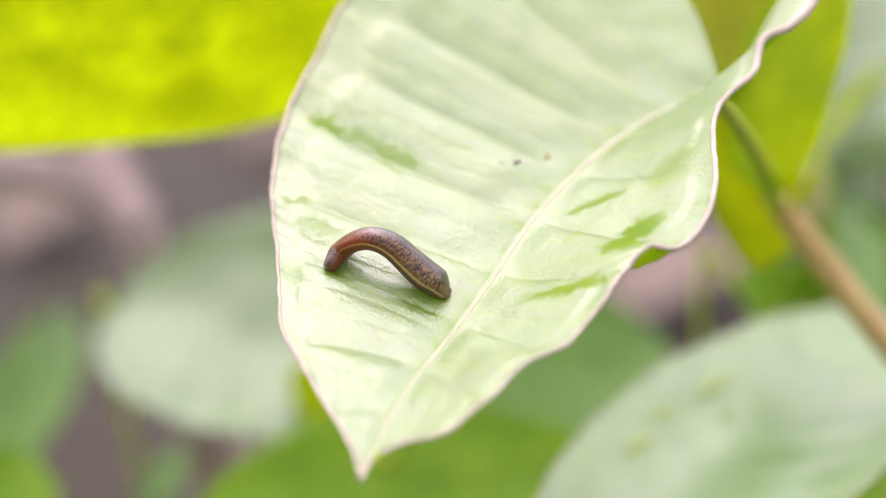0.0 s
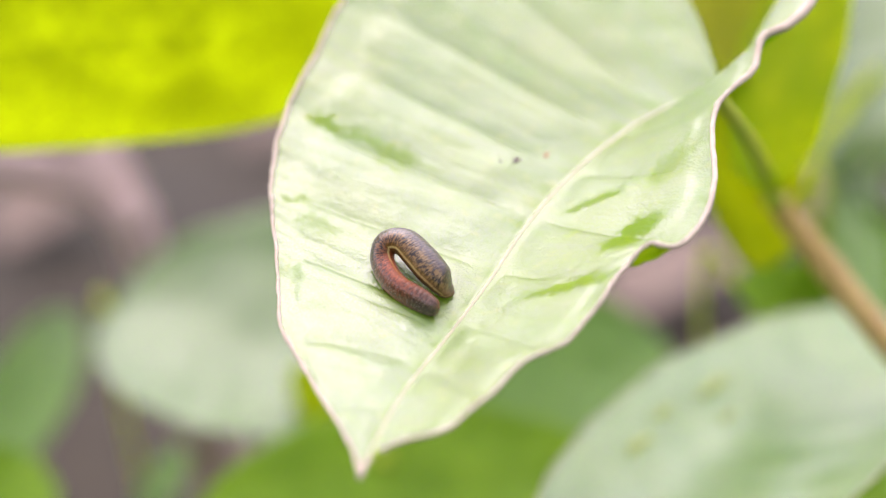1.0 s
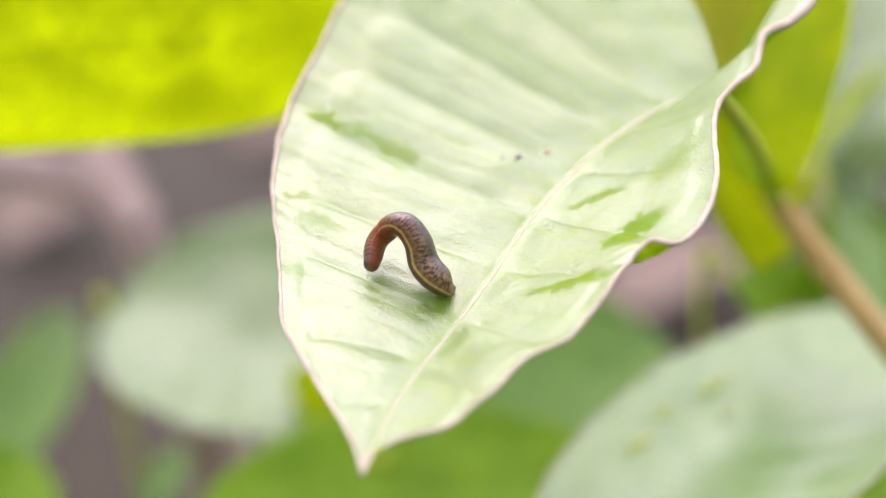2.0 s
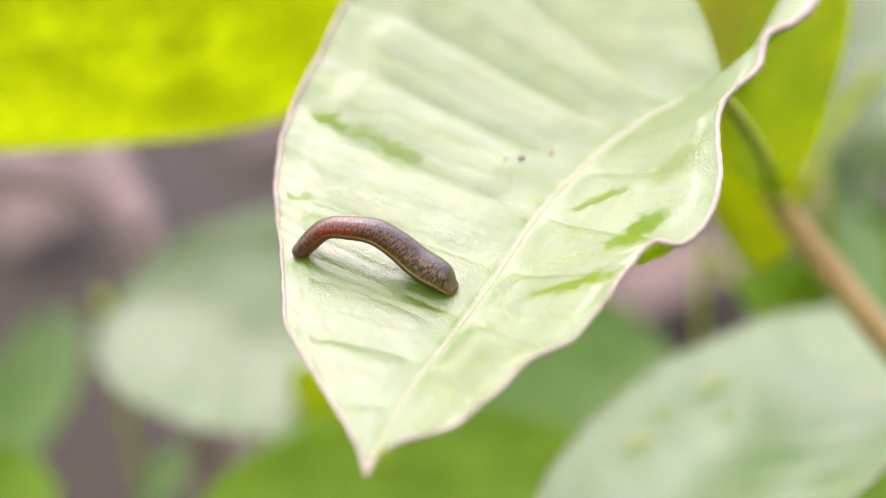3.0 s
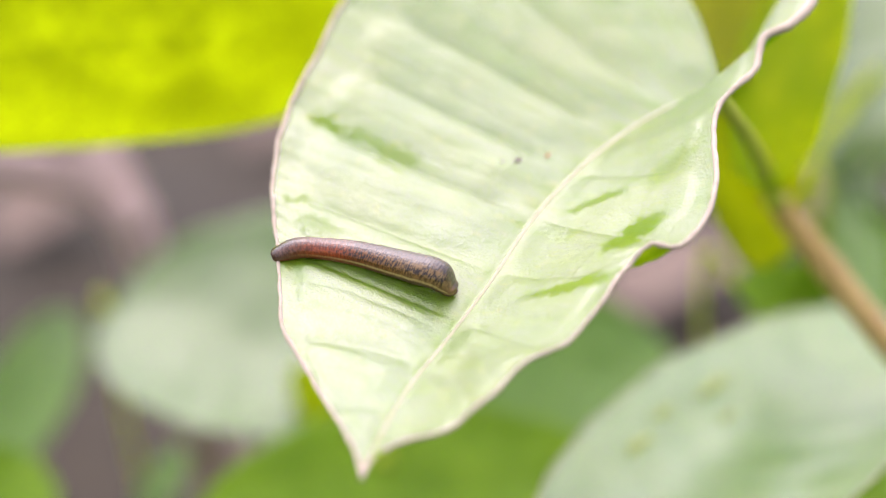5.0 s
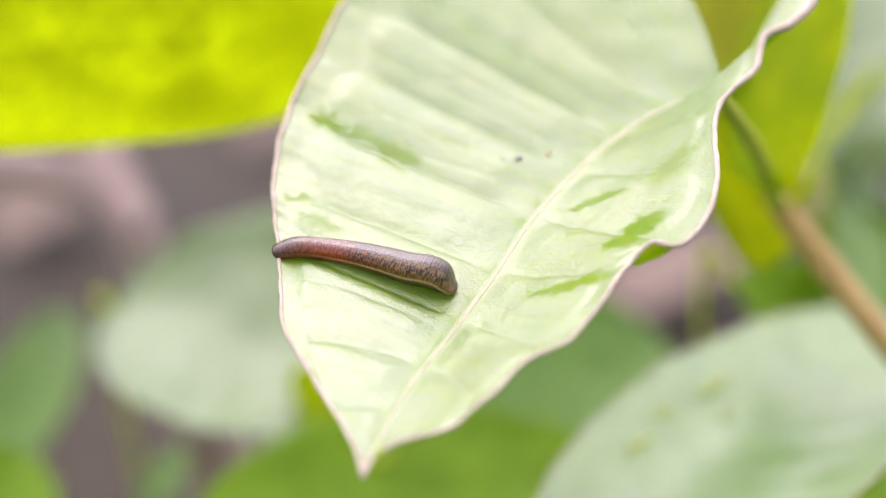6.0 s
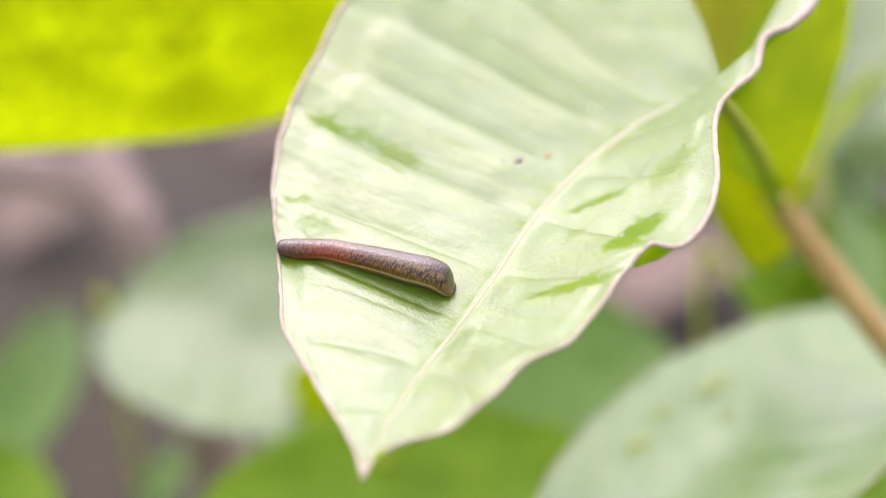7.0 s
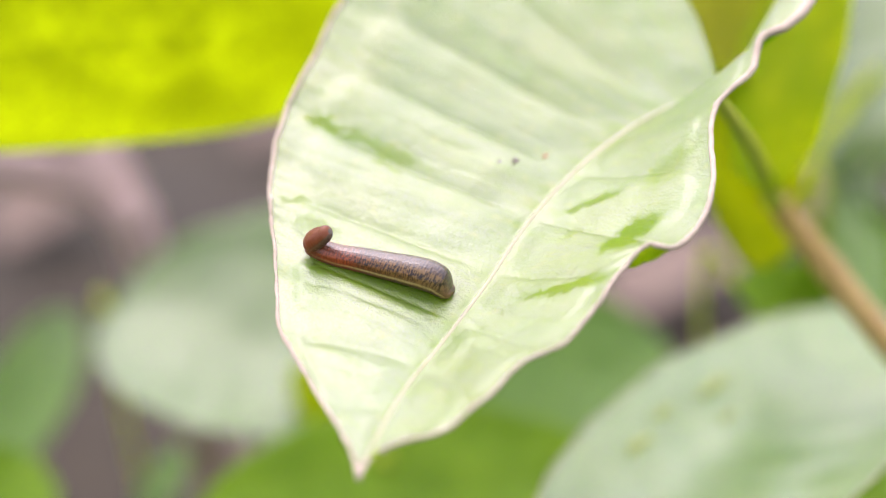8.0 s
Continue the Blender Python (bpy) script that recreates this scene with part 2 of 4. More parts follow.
    nt.links.new(mix.outputs["Shader"], out.inputs["Surface"])
    return m


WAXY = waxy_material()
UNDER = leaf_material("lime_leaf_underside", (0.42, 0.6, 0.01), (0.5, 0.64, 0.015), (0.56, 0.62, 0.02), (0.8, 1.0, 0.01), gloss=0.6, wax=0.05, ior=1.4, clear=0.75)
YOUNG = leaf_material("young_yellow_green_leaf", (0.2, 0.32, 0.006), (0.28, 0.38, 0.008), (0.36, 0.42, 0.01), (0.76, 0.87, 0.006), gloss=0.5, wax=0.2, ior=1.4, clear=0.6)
# YOUNG with lifted colours, making up for scant light on this leaf
LIME = leaf_material("brightened_lime_leaf", (0.22, 0.34, 0.006), (0.3, 0.4, 0.008), (0.36, 0.45, 0.01), (0.82, 1.0, 0.004), gloss=0.5, wax=0.04, ior=1.4, clear=0.85)
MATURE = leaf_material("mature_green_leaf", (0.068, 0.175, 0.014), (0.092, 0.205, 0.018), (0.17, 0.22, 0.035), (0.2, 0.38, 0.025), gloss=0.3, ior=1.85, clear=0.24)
GLOSSY = leaf_material("glossy_green_leaf", (0.075, 0.225, 0.008), (0.11, 0.26, 0.012), (0.24, 0.34, 0.02), (0.22, 0.42, 0.025), gloss=0.38, ior=1.95, clear=0.24, sheen_loss=0.0, fine=0.4)
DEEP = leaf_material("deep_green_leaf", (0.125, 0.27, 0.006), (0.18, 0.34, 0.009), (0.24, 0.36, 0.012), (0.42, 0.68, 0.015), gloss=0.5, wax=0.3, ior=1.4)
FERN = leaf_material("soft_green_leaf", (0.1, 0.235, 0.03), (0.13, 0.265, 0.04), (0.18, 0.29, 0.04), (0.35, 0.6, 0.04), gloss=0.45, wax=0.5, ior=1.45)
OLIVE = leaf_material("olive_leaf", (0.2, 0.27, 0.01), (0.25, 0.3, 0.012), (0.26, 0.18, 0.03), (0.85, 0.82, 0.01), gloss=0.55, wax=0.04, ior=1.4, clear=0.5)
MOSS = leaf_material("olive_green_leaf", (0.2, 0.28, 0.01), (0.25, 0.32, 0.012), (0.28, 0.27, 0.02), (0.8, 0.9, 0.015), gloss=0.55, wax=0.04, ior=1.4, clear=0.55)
SCAB = plain_material("brown_grey_scab", (0.12, 0.08, 0.075), (0.18, 0.13, 0.12), 900, 0.6)
RUST = plain_material("orange_rust_spot", (0.45, 0.24, 0.06), (0.5, 0.3, 0.1), 900, 0.6)
YELLOWED = plain_material("yellowed_leaf_fleck", (0.2, 0.3, 0.03), (0.26, 0.34, 0.04), 500, 0.35)
CREAM = plain_material("cream_leaf_margin", (0.52, 0.44, 0.35), (0.62, 0.55, 0.46), 300, 0.5, 0.5, 0.0004, (0.4, 0.24, 0.16))
RIB = plain_material("pale_midrib", (0.44, 0.43, 0.25), (0.5, 0.48, 0.32), 300, 0.5, 0.3, 0.0003, (0.45, 0.5, 0.28))
STALK = plain_material("green_stalk", (0.5, 0.62, 0.04), (0.6, 0.68, 0.065), 120, 0.5)
STEM = plain_material("tan_woody_stem", (0.52, 0.33, 0.13), (0.62, 0.42, 0.18), 90, 0.6, 0.4, 0.001, (0.4, 0.24, 0.08))
DRY = plain_material("pinkish_dead_wood", (0.38, 0.28, 0.26), (0.46, 0.36, 0.34), 40, 0.8, 0.6, 0.002, (0.18, 0.12, 0.1))
LITTER = plain_material("dry_leaf_litter", (0.21, 0.155, 0.12), (0.29, 0.225, 0.19), 60, 0.8, 0.5, 0.002, (0.12, 0.08, 0.06))
SOIL = plain_material("grey_brown_soil", (0.034, 0.0235, 0.0085), (0.022, 0.021, 0.0155), 2.2, 0.9, 0.7, 0.01, (0.02, 0.015, 0.01))
SKIN = leech_material()


# ---- building helpers ----
def spline(points, n):
    """n points at even steps of the control points' index, by Catmull-Rom."""
    p = [Vector(q) for q in points]
    p = [2 * p[0] - p[1]] + p + [2 * p[-1] - p[-2]]
    out = []
    for k in range(n):
        f = k / (n - 1) * (len(p) - 3)
        i = min(int(f), len(p) - 4)
        u = f - i
        a, b, c, d = p[i:i + 4]
        out.append(0.5 * (2 * b + (c - a) * u + (2 * a - 5 * b + 4 * c - d) * u * u + (3 * b - a - 3 * c + d) * u ** 3))
    return out


def steps(s, table):
    """Smooth value at s from rows (s, vector)."""
    k = max(0, min(len(table) - 2, sum(1 for r in table if r[0] <= s) - 1))
    rows = [table[max(0, k - 1)], table[k], table[k + 1], table[min(len(table) - 1, k + 2)]]
    (s0, a), (s1, b), (s2, c), (s3, d) = [(r[0], Vector(r[1:])) for r in rows]
    u = (s - s1) / (s2 - s1)
    m1 = (c - a) * ((s2 - s1) / max(1e-6, s2 - s0))
    m2 = (d - b) * ((s2 - s1) / max(1e-6, s3 - s1))
    u2, u3 = u * u, u ** 3
    return (2 * u3 - 3 * u2 + 1) * b + (u3 - 2 * u2 + u) * m1 + (3 * u2 - 2 * u3) * c + (u3 - u2) * m2


def ease(a, b, x):
    x = max(0.0, min(1.0, (x - a) / (b - a)))
    return x * x * (3 - 2 * x)


def tube(bm, points, radii, seg=10):
    """A round rod along points, closed at both ends."""
    rings = []
    ref = Vector((0.31, 0.2, 0.93))
    for k, p in enumerate(points):
        d = (points[min(k + 1, len(points) - 1)] - points[max(k - 1, 0)]).normalized()
        a = d.cross(ref).normalized()
        b = d.cross(a)
        r = radii[k] if isinstance(radii, (list, tuple)) else radii
        rings.append([bm.verts.new(p + (a * math.cos(q) + b * math.sin(q)) * r) for q in (2 * math.pi * j / seg for j in range(seg))])
    for r0, r1 in zip(rings, rings[1:]):
        for j in range(seg):
            bm.faces.new((r0[j], r0[(j + 1) % seg], r1[(j + 1) % seg], r1[j]))
    bm.faces.new(rings[0][::-1])
    bm.faces.new(rings[-1])


def part(name, bm, material, parent, label=""):
    bmesh.ops.recalc_face_normals(bm, faces=bm.faces)
    me = bpy.data.meshes.new(name)
    bm.to_mesh(me)
    bm.free()
    me.materials.append(material)
    me.polygons.foreach_set("use_smooth", [True] * len(me.polygons))
    ob = new(name, me)
    ob.parent = parent
    return tagged(ob, label)


def sheet(grid, thick, under=0):
    """A closed blade of that thickness whose upper face is the grid of points; its UV runs along and across it."""
    bm = bmesh.new()
    layer = bm.loops.layers.uv.new("blade")
    rows, cols = len(grid), len(grid[0])
    top, low = [], []
    for i in range(rows):
        t_row, l_row = [], []
        for j in range(cols):
            p = grid[i][j]
            du = grid[i][min(j + 1, cols - 1)] - grid[i][max(j - 1, 0)]
            dv = grid[min(i + 1, rows - 1)][j] - grid[max(i - 1, 0)][j]
            n = du.cross(dv)
            n = n.normalized() if n.length > 1e-12 else Vector((0, 0, 1))
            t_row.append(bm.verts.new(p))
            l_row.append(bm.verts.new(p - n * thick))
        top.append(t_row)
        low.append(l_row)
    for i in range(rows - 1):
        for j in range(cols - 1):
            for face, turn in ((bm.faces.new((top[i][j], top[i][j + 1], top[i + 1][j + 1], top[i + 1][j])), ((0, 0), (0, 1), (1, 1), (1, 0))),
                               (bm.faces.new((low[i][j], low[i + 1][j], low[i + 1][j + 1], low[i][j + 1])), ((0, 0), (1, 0), (1, 1), (0, 1)))):
                face.material_index = under if turn[1] == (1, 0) else 0
                for loop, (a, b) in zip(face.loops, turn):
                    loop[layer].uv = ((i + a) / (rows - 1), 2 * (j + b) / (cols - 1))
    rim = [(0, j) for j in range(cols)] + [(i, cols - 1) for i in range(1, rows)] + [(rows - 1, j) for j in range(cols - 2, -1, -1)] + [(i, 0) for i in range(rows - 2, 0, -1)]
    for (a, b), (c, d) in zip(rim, rim[1:] + rim[:1]):
        bm.faces.new((top[a][b], low[a][b], low[c][d], top[c][d]))
    return bm


# ---- ground ----
def ground():
    bm = bmesh.new()
    edge = sorted({s * v for v in [0.12 * k for k in range(22)] + [3.2, 4.5, 8, 20, 60, 250, 1500] for s in (-1, 1)})
    grid = [[Vector((x, y + 1.0, 0.012 * noise.noise((x * 3, y * 3, 0)) + 0.006 * noise.noise((x * 11, y * 11, 2)) if abs(x) < 4 and abs(y) < 4 else 0.0)) for x in edge] for y in edge]
    v = [[bm.verts.new(p) for p in row] for row in grid]
    for r0, r1 in zip(v, v[1:]):
        for a, b, c, d in zip(r0, r0[1:], r1[1:], r1):
            bm.faces.new((a, b, c, d))
    ob = part("ground", bm, SOIL, None)
    tagged(ob, "grey-brown bare soil with scattered litter", "ground", kind="structure")


ground()


def hedge():
    """Unseen foliage added behind the lens to darken reflections: a leafy shell round a dark core."""
    def shell(a, z):
        r = 1.6 + 0.25 * noise.noise((a * 6, z * 2, 0)) - 0.08 * math.sin(math.pi * min(1, z / 0.8))
        return Vector((math.sin(a) * r, -0.2 - math.cos(a) * r, z))

    rows = [[shell(radians(-100 + 4 * k), z) for k in range(51)] for z in (0.16 * j for j in range(6))]
    ob = part("backdrop", sheet(rows, 0.15), DEEP, None)
    tagged(ob, "unseen dark green hedge added behind the lens for reflections", "hedge", kind="structure")
    rnd = random.Random(7)
    verts, faces = [], []
    for k in range(9000):
        a = radians(rnd.uniform(-101, 101))
        z = 0.84 * rnd.random() ** 0.8
        inwards = Vector((-math.sin(a), math.cos(a), 0)) * (0.16 if k % 3 else 0)  # two of three on the garden side
        at = shell(a, z) + inwards + Vector((rnd.gauss(0, 0.03), rnd.gauss(0, 0.03), rnd.gauss(0, 0.02)))
        long_ = Vector((rnd.gauss(0, 1), rnd.gauss(0, 1), rnd.gauss(-0.3, 0.7))).normalized() * rnd.uniform(0.03, 0.06)
        side = long_.cross(Vector((rnd.gauss(0, 1), rnd.gauss(0, 1), 1.5))).normalized() * rnd.uniform(0.01, 0.018)
        fold = side.cross(long_).normalized() * 0.006
        n = len(verts)
        verts += [at, at + long_ * 0.45 + side + fold, at + long_, at + long_ * 0.45 - side + fold]
        faces += [(n, n + 1, n + 2), (n, n + 2, n + 3)]
    me = bpy.data.meshes.new("foliage")
    me.from_pydata(verts, [], faces)
    me.materials.append(DEEP)
    leaves = new("foliage", me)
    leaves.parent = ob
    tagged(leaves, "small green leaves of the added unseen hedge", kind="stuff")


hedge()
MM = 0.001
LEAF_POSE = pose(0, 0, 0.45, 20, 0, 0)  # the blade slopes down towards the lens


# ---- the pale leaf that carries the leech ----
MID = [(0, -10.3, -49.3, 5.6), (0.11, -9.4, -44.7, 4.3), (0.22, -5.3, -31.7, 1.8), (0.33, 0.5, -19.7, 0.1), (0.44, 6.8, -7.0, -0.9), (0.55, 13.1, 6.1, -0.9),
       (0.66, 19.7, 16.3, -0.4), (0.77, 28.0, 25.8, 0.5), (0.88, 36.8, 32.1, 1.9), (1, 46.3, 35.3, 2.9)]
LEFT = [(0, -10.3, -49.3, 5.6), (0.07, -12.2, -42.6, 4.5), (0.15, -18.0, -29.7, 2.6), (0.22, -22.9, -17.8, 1.3), (0.29, -24.4, -4.5, 0.7), (0.37, -25.8, 4.9, 1.0),
        (0.46, -26.6, 13.9, 1.8), (0.57, -25.4, 27.4, 3.7), (0.68, -20.9, 41.4, 6.5), (0.77, -16.6, 53.0, 9.5), (0.87, -6.4, 69.3, 14.0), (0.93, 16.8, 77.8, 15.9),
        (0.97, 36.4, 66.5, 11.2), (0.99, 43.9, 50.2, 6.8), (1, 46.3, 35.3, 2.9)]
RIGHT = [(0, -10.3, -49.3, 5.6), (0.08, -7.9, -44.8, 5.0), (0.16, 1.2, -41.7, 6.5), (0.22, 6.5, -36.6, 7.1), (0.28, 11.4, -31.0, 7.7), (0.34, 16.6, -29.0, 8.9),
         (0.39, 21.2, -23.3, 10.3), (0.45, 25.1, -17.0, 11.2), (0.5, 28.7, -14.7, 12.5), (0.56, 33.1, -14.5, 13.5), (0.61, 37.1, -9.1, 14.2), (0.66, 39.3, -1.4, 14.5),
         (0.72, 40.3, 9.5, 14.2), (0.78, 42.2, 16.6, 14.6), (0.83, 48.1, 23.2, 16.2), (0.87, 50.2, 29.7, 17.5), (0.91, 54.6, 31.1, 19.2), (0.94, 59.0, 36.9, 20.1),
         (0.97, 62.0, 46.9, 20.1), (1, 63.4, 61.4, 17.7)]
VEINS = (0.0, 0.1, 0.19, 0.27, 0.365, 0.46, 0.57, 0.68, 0.78, 0.88, 1.0)  # where the side veins leave the midrib


def leaf_point(s, t):
    """The upper face at s along the midrib, t across: -1 left margin, 0 midrib, 1 right margin. Millimetres."""
    m = steps(s, MID)
    e = steps(s, LEFT if t < 0 else RIGHT)
    a = abs(t)
    p = m.lerp(e, a)
    p.z = m.z + (e.z - m.z) * (a ** 1.25)
    v = s + 0.25 * a * max(0.0, 0.5 - s) * ease(0.0, 0.12, s)  # the lower veins run flatter
    k = max(i for i in range(len(VEINS) - 1) if VEINS[i] <= v)
    ph = (v - VEINS[k]) / (VEINS[k + 1] - VEINS[k])
    wave = (math.sin(math.pi * ph ** 1.7)) ** 0.45 if 0 < ph < 1 else 0.0
    lesser = abs(math.sin(math.pi * (3 * ph + 0.5 * noise.noise((k * 3.1, a * 2, 0))))) ** 0.5
    share = 0.07 + 0.18 * (1 - ease(0.3, 0.5, s))  # the finer wrinkles fade towards the base
    wave = (1 - share) * wave + share * lesser
    size = (1.0 if t < 0 else 0.8) * min(1.0, (e - m).length / 24) * (VEINS[k + 1] - VEINS[k]) * 10
    reach = 0.88 - 0.1 * (1 - wave)
    p.z += size * (wave - 0.45) * ease(0.02, 0.2, a) * (1 - ease(reach - 0.06, reach + 0.03, a))
    p.z += 0.2 * noise.noise((p.x * 0.16, p.y * 0.16, 3.0)) * ease(0, 0.3, a) + (0.05 * noise.noise((p.x * 0.7, p.y * 0.7, 9.0)) + 0.03 * noise.noise((p.x * 1.7, p.y * 1.7, 4.0))) * ease(0, 0.2, a)
    p.z += ease(0.86, 1.0, a) * (0.5 * noise.noise((s * 23, t * 2, 5.0)) + 0.2 * noise.noise((s * 70, t, 1.0)))
    edge = (e - m).normalized() * (0.35 * noise.noise((s * 26, t * 3, 7.0)) + 0.15 * noise.noise((s * 75, t * 3, 8.0)))
    if t > 0.9 and 0.44 < s < 0.6:  # a short stretch of the margin is rolled back
        u = (t - 0.9) / 0.1
        roll = ease(0.45, 0.495, s) * (1 - ease(0.51, 0.56, s))
        p += roll * (Vector((0.4, -1.7, -0.9)) * math.sin(math.pi * u) + Vector((-0.1, 0.5, 0.5)) * u)
    return p + edge * ease(0.8, 1.0, a) * ease(0.02, 0.1, s)


def vein_point(s, t):
    """A point of the side vein that leaves the midrib at s."""
    a = abs(t)
    low = (s - 0.125 * a) / (1 - 0.25 * a)
    return leaf_point(max(0.003, low) if s < 0.5 else s, t)


BLEMISHES = [(0.655, -0.18, 0.8, SCAB, "brown-grey scab on the leaf"), (0.69, -0.12, 0.6, RUST, "orange rust spot on the leaf"),
             (0.64, -0.22, 0.35, SCAB, "brown-grey scab on the leaf")]


def pale_leaf():
    leaf = tagged(new("leaf"), "pale waxy green leaf with cream margin, folded along its midrib", "leaf")
    leaf.matrix_world = LEAF_POSE
    rows, half = 300, 70
    ss = [(k / rows) for k in range(rows + 1)]
    ss[0] = 0.002
    grid = [[leaf_point(min(s, 0.999), t / half) * MM for t in range(-half, half + 1)] for s in ss]
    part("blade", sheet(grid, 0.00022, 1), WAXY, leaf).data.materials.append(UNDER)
    bm = bmesh.new()
    mid = [leaf_point(0.001 + 0.998 * k / 120, 0) * MM - Vector((0, 0, 0.00012 + 0.0003 * k / 120)) for k in range(121)]
    tube(bm, mid, [MM * (0.24 + 0.36 * k / 120) for k in range(121)])
    part("midrib", bm, RIB, leaf, "pale cream-green midrib")
    for t in (-1, 1):
        bm = bmesh.new()
        reach = 0.86 if t < 0 else 0.998
        rim = [leaf_point(0.001 + reach * k / 260, t) * MM for k in range(261)]
        tube(bm, rim, [MM * (0.28 + 0.12 * noise.noise((k * 0.21, t, 4)) + 0.08 * noise.noise((k * 0.6, t, 6)) + 0.14 * ease(80, 180, k) + 0.35 * ease(200, 245, k) * (t > 0)) for k in range(261)], 8)
        part("margin", bm, CREAM, leaf, "thickened cream leaf margin")
    for k, s in enumerate(VEINS[1:-1]):
        for t in (-1, 1):
            bm = bmesh.new()
            tube(bm, [vein_point(s, t * 0.84 * q / 30) * MM - Vector((0, 0, 0.00011)) for q in range(31)], [MM * (0.12 - 0.08 * q / 30) for q in range(31)], 6)
            part("side_vein", bm, WAXY, leaf)
    for s, t, size, material, label in BLEMISHES:
        bm = bmesh.new()
        c = leaf_point(s, t)
        rim = [leaf_point(s + size * 0.008 * math.sin(q) * (1 + 0.3 * math.sin(3 * q)), t + size * 0.012 * math.cos(q)) for q in (math.pi * j / 7 for j in range(14))]
        ring = [bm.verts.new((p + Vector((0, 0, 0.04))) * MM) for p in rim]
        low = [bm.verts.new((p - Vector((0, 0, 0.1))) * MM) for p in rim]
        top = bm.verts.new((c + Vector((0, 0, 0.12))) * MM)
        for j in range(14):
            bm.faces.new((top, ring[j], ring[(j + 1) % 14]))
            bm.faces.new((ring[j], low[j], low[(j + 1) % 14], ring[(j + 1) % 14]))
        bm.faces.new(low)
        part("blemish", bm, material, leaf, label)
    bm = bmesh.new()
    tip = mid[0]
    tube(bm, [tip + Vector((0.0001, 0.002, 0)), tip + Vector((0, 0.0004, 0)), tip + Vector((0, -0.0002, 0)), tip + Vector((0, -0.0005, 0))], [0.0004, 0.0005, 0.0004, 0.0003])
    part("leaf_tip", bm, CREAM, leaf, "pointed cream leaf tip")
    bm = bmesh.new()
    tube(bm, spline([mid[-2], Vector((0.0568, 0.0506, -0.0215)), Vector((0.0665, 0.066, -0.047))], 24), [0.001 + 0.0011 * k / 23 for k in range(24)])
    part("petiole", bm, STALK, leaf, "green leaf stalk")
    return leaf


PALE_LEAF = pale_leaf()


# ---- leaves, stems and litter behind ----
def other_leaf(base, tip, width, facing, material, label, root, fat=0.5, cup=0.1, droop=0.08, ribs=9, name="leaf", rise=0.5, stalk=0.0011, rim=False, nerve=0.0007, flecks=()):
    """A leaf from base to tip (metres) whose upper face looks towards facing; its stalk runs to root."""
    base, tip = Vector(base), Vector(tip)
    along = tip - base
    length = along.length
    yv = along.normalized()
    zv = Vector(facing)
    zv = (zv - yv * zv.dot(yv)).normalized()
    xv = yv.cross(zv)
    m = Matrix((xv, yv, zv)).transposed().to_4x4()
    m.translation = base
    leaf = tagged(new(name), label, "leaf")
    leaf.matrix_world = m
    peak = fat ** fat * (1 - fat) ** (1 - fat)
    seed = base.x * 91

    def spot(s, t):
        h = width / 2 * ((max(s, 1e-4) ** fat * max(1 - s, 1e-4) ** (1 - fat)) / peak) ** 1.15
        h *= 1 + 0.03 * noise.noise((s * 9, seed, t * 3))
        z = cup * h * t * t * 2 - droop * length * s * s
        z += 0.006 * width * (abs(math.sin(math.pi * (s * ribs - abs(t) * 1.2))) - 0.5) * ease(0.02, 0.2, abs(t)) * (1 - ease(0.8, 1, abs(t)))
        z += 0.02 * width * noise.noise((s * 5, t * 2 + seed, 1))
        return Vector((h * t, length * s, z))

    part("blade", sheet([[spot(s / 60, t / 16) for t in range(-16, 17)] for s in range(61)], 0.0003), material, leaf)
    bm = bmesh.new()
    tube(bm, [spot(s / 30, 0) - Vector((0, 0, 0.0008)) for s in range(31)], [nerve * (1 - 0.7 * s / 30) for s in range(31)], 8)
    part("midrib", bm, material, leaf)
    for t in (-1, 1) if rim else ():
        bm = bmesh.new()
        tube(bm, [spot(s / 60, t) for s in range(61)], [0.00016 + 0.00008 * noise.noise((s * 0.7, t, 2)) for s in range(61)], 6)
        part("margin", bm, CREAM, leaf, "thickened cream leaf margin")
    for s, t, size, paint, note in flecks:
        bm = bmesh.new()
        ring = [spot(s + size * 0.035 * math.sin(q) * (1 + 0.3 * math.sin(3 * q + s * 40)), t + size * 0.05 * math.cos(q)) for q in (math.pi * j / 8 for j in range(16))]
        top = bm.verts.new(spot(s, t) + Vector((0, 0, 0.0002)))
        rise_ = [bm.verts.new(q + Vector((0, 0, 0.00012))) for q in ring]
        sunk = [bm.verts.new(q - Vector((0, 0, 0.0001))) for q in ring]
        for j in range(16):
            bm.faces.new((top, rise_[j], rise_[(j + 1) % 16]))
            bm.faces.new((rise_[j], sunk[j], sunk[(j + 1) % 16], rise_[(j + 1) % 16]))
        bm.faces.new(sunk)
        part("fleck", bm, paint, leaf, note)
    if root:
        inv = m.inverted()
        end = Vector(root)
        bend_at = base - yv * 0.003 - zv * 0.012
        bm = bmesh.new()
        tube(bm, [inv @ q for q in spline([base + yv * 0.001, bend_at, bend_at.lerp(end, rise) + Vector((0, 0.01, 0)), end], 30)], stalk, 8)
        part("petiole", bm, STALK, leaf, "thin green leaf stalk")
    return leaf


def limb(name, thing, points, radii, material, label=""):
    """A knotty woody length of a thing that stands at the world's origin."""
    r0, r1 = radii
    bm = bmesh.new()
    tube(bm, spline(points, 60), [(r0 + (r1 - r0) * k / 59) * (1 + 0.12 * noise.noise((k * 0.3, r0 * 900, 0))) for k in range(60)], 14)
    return part(name, bm, material, thing, label)


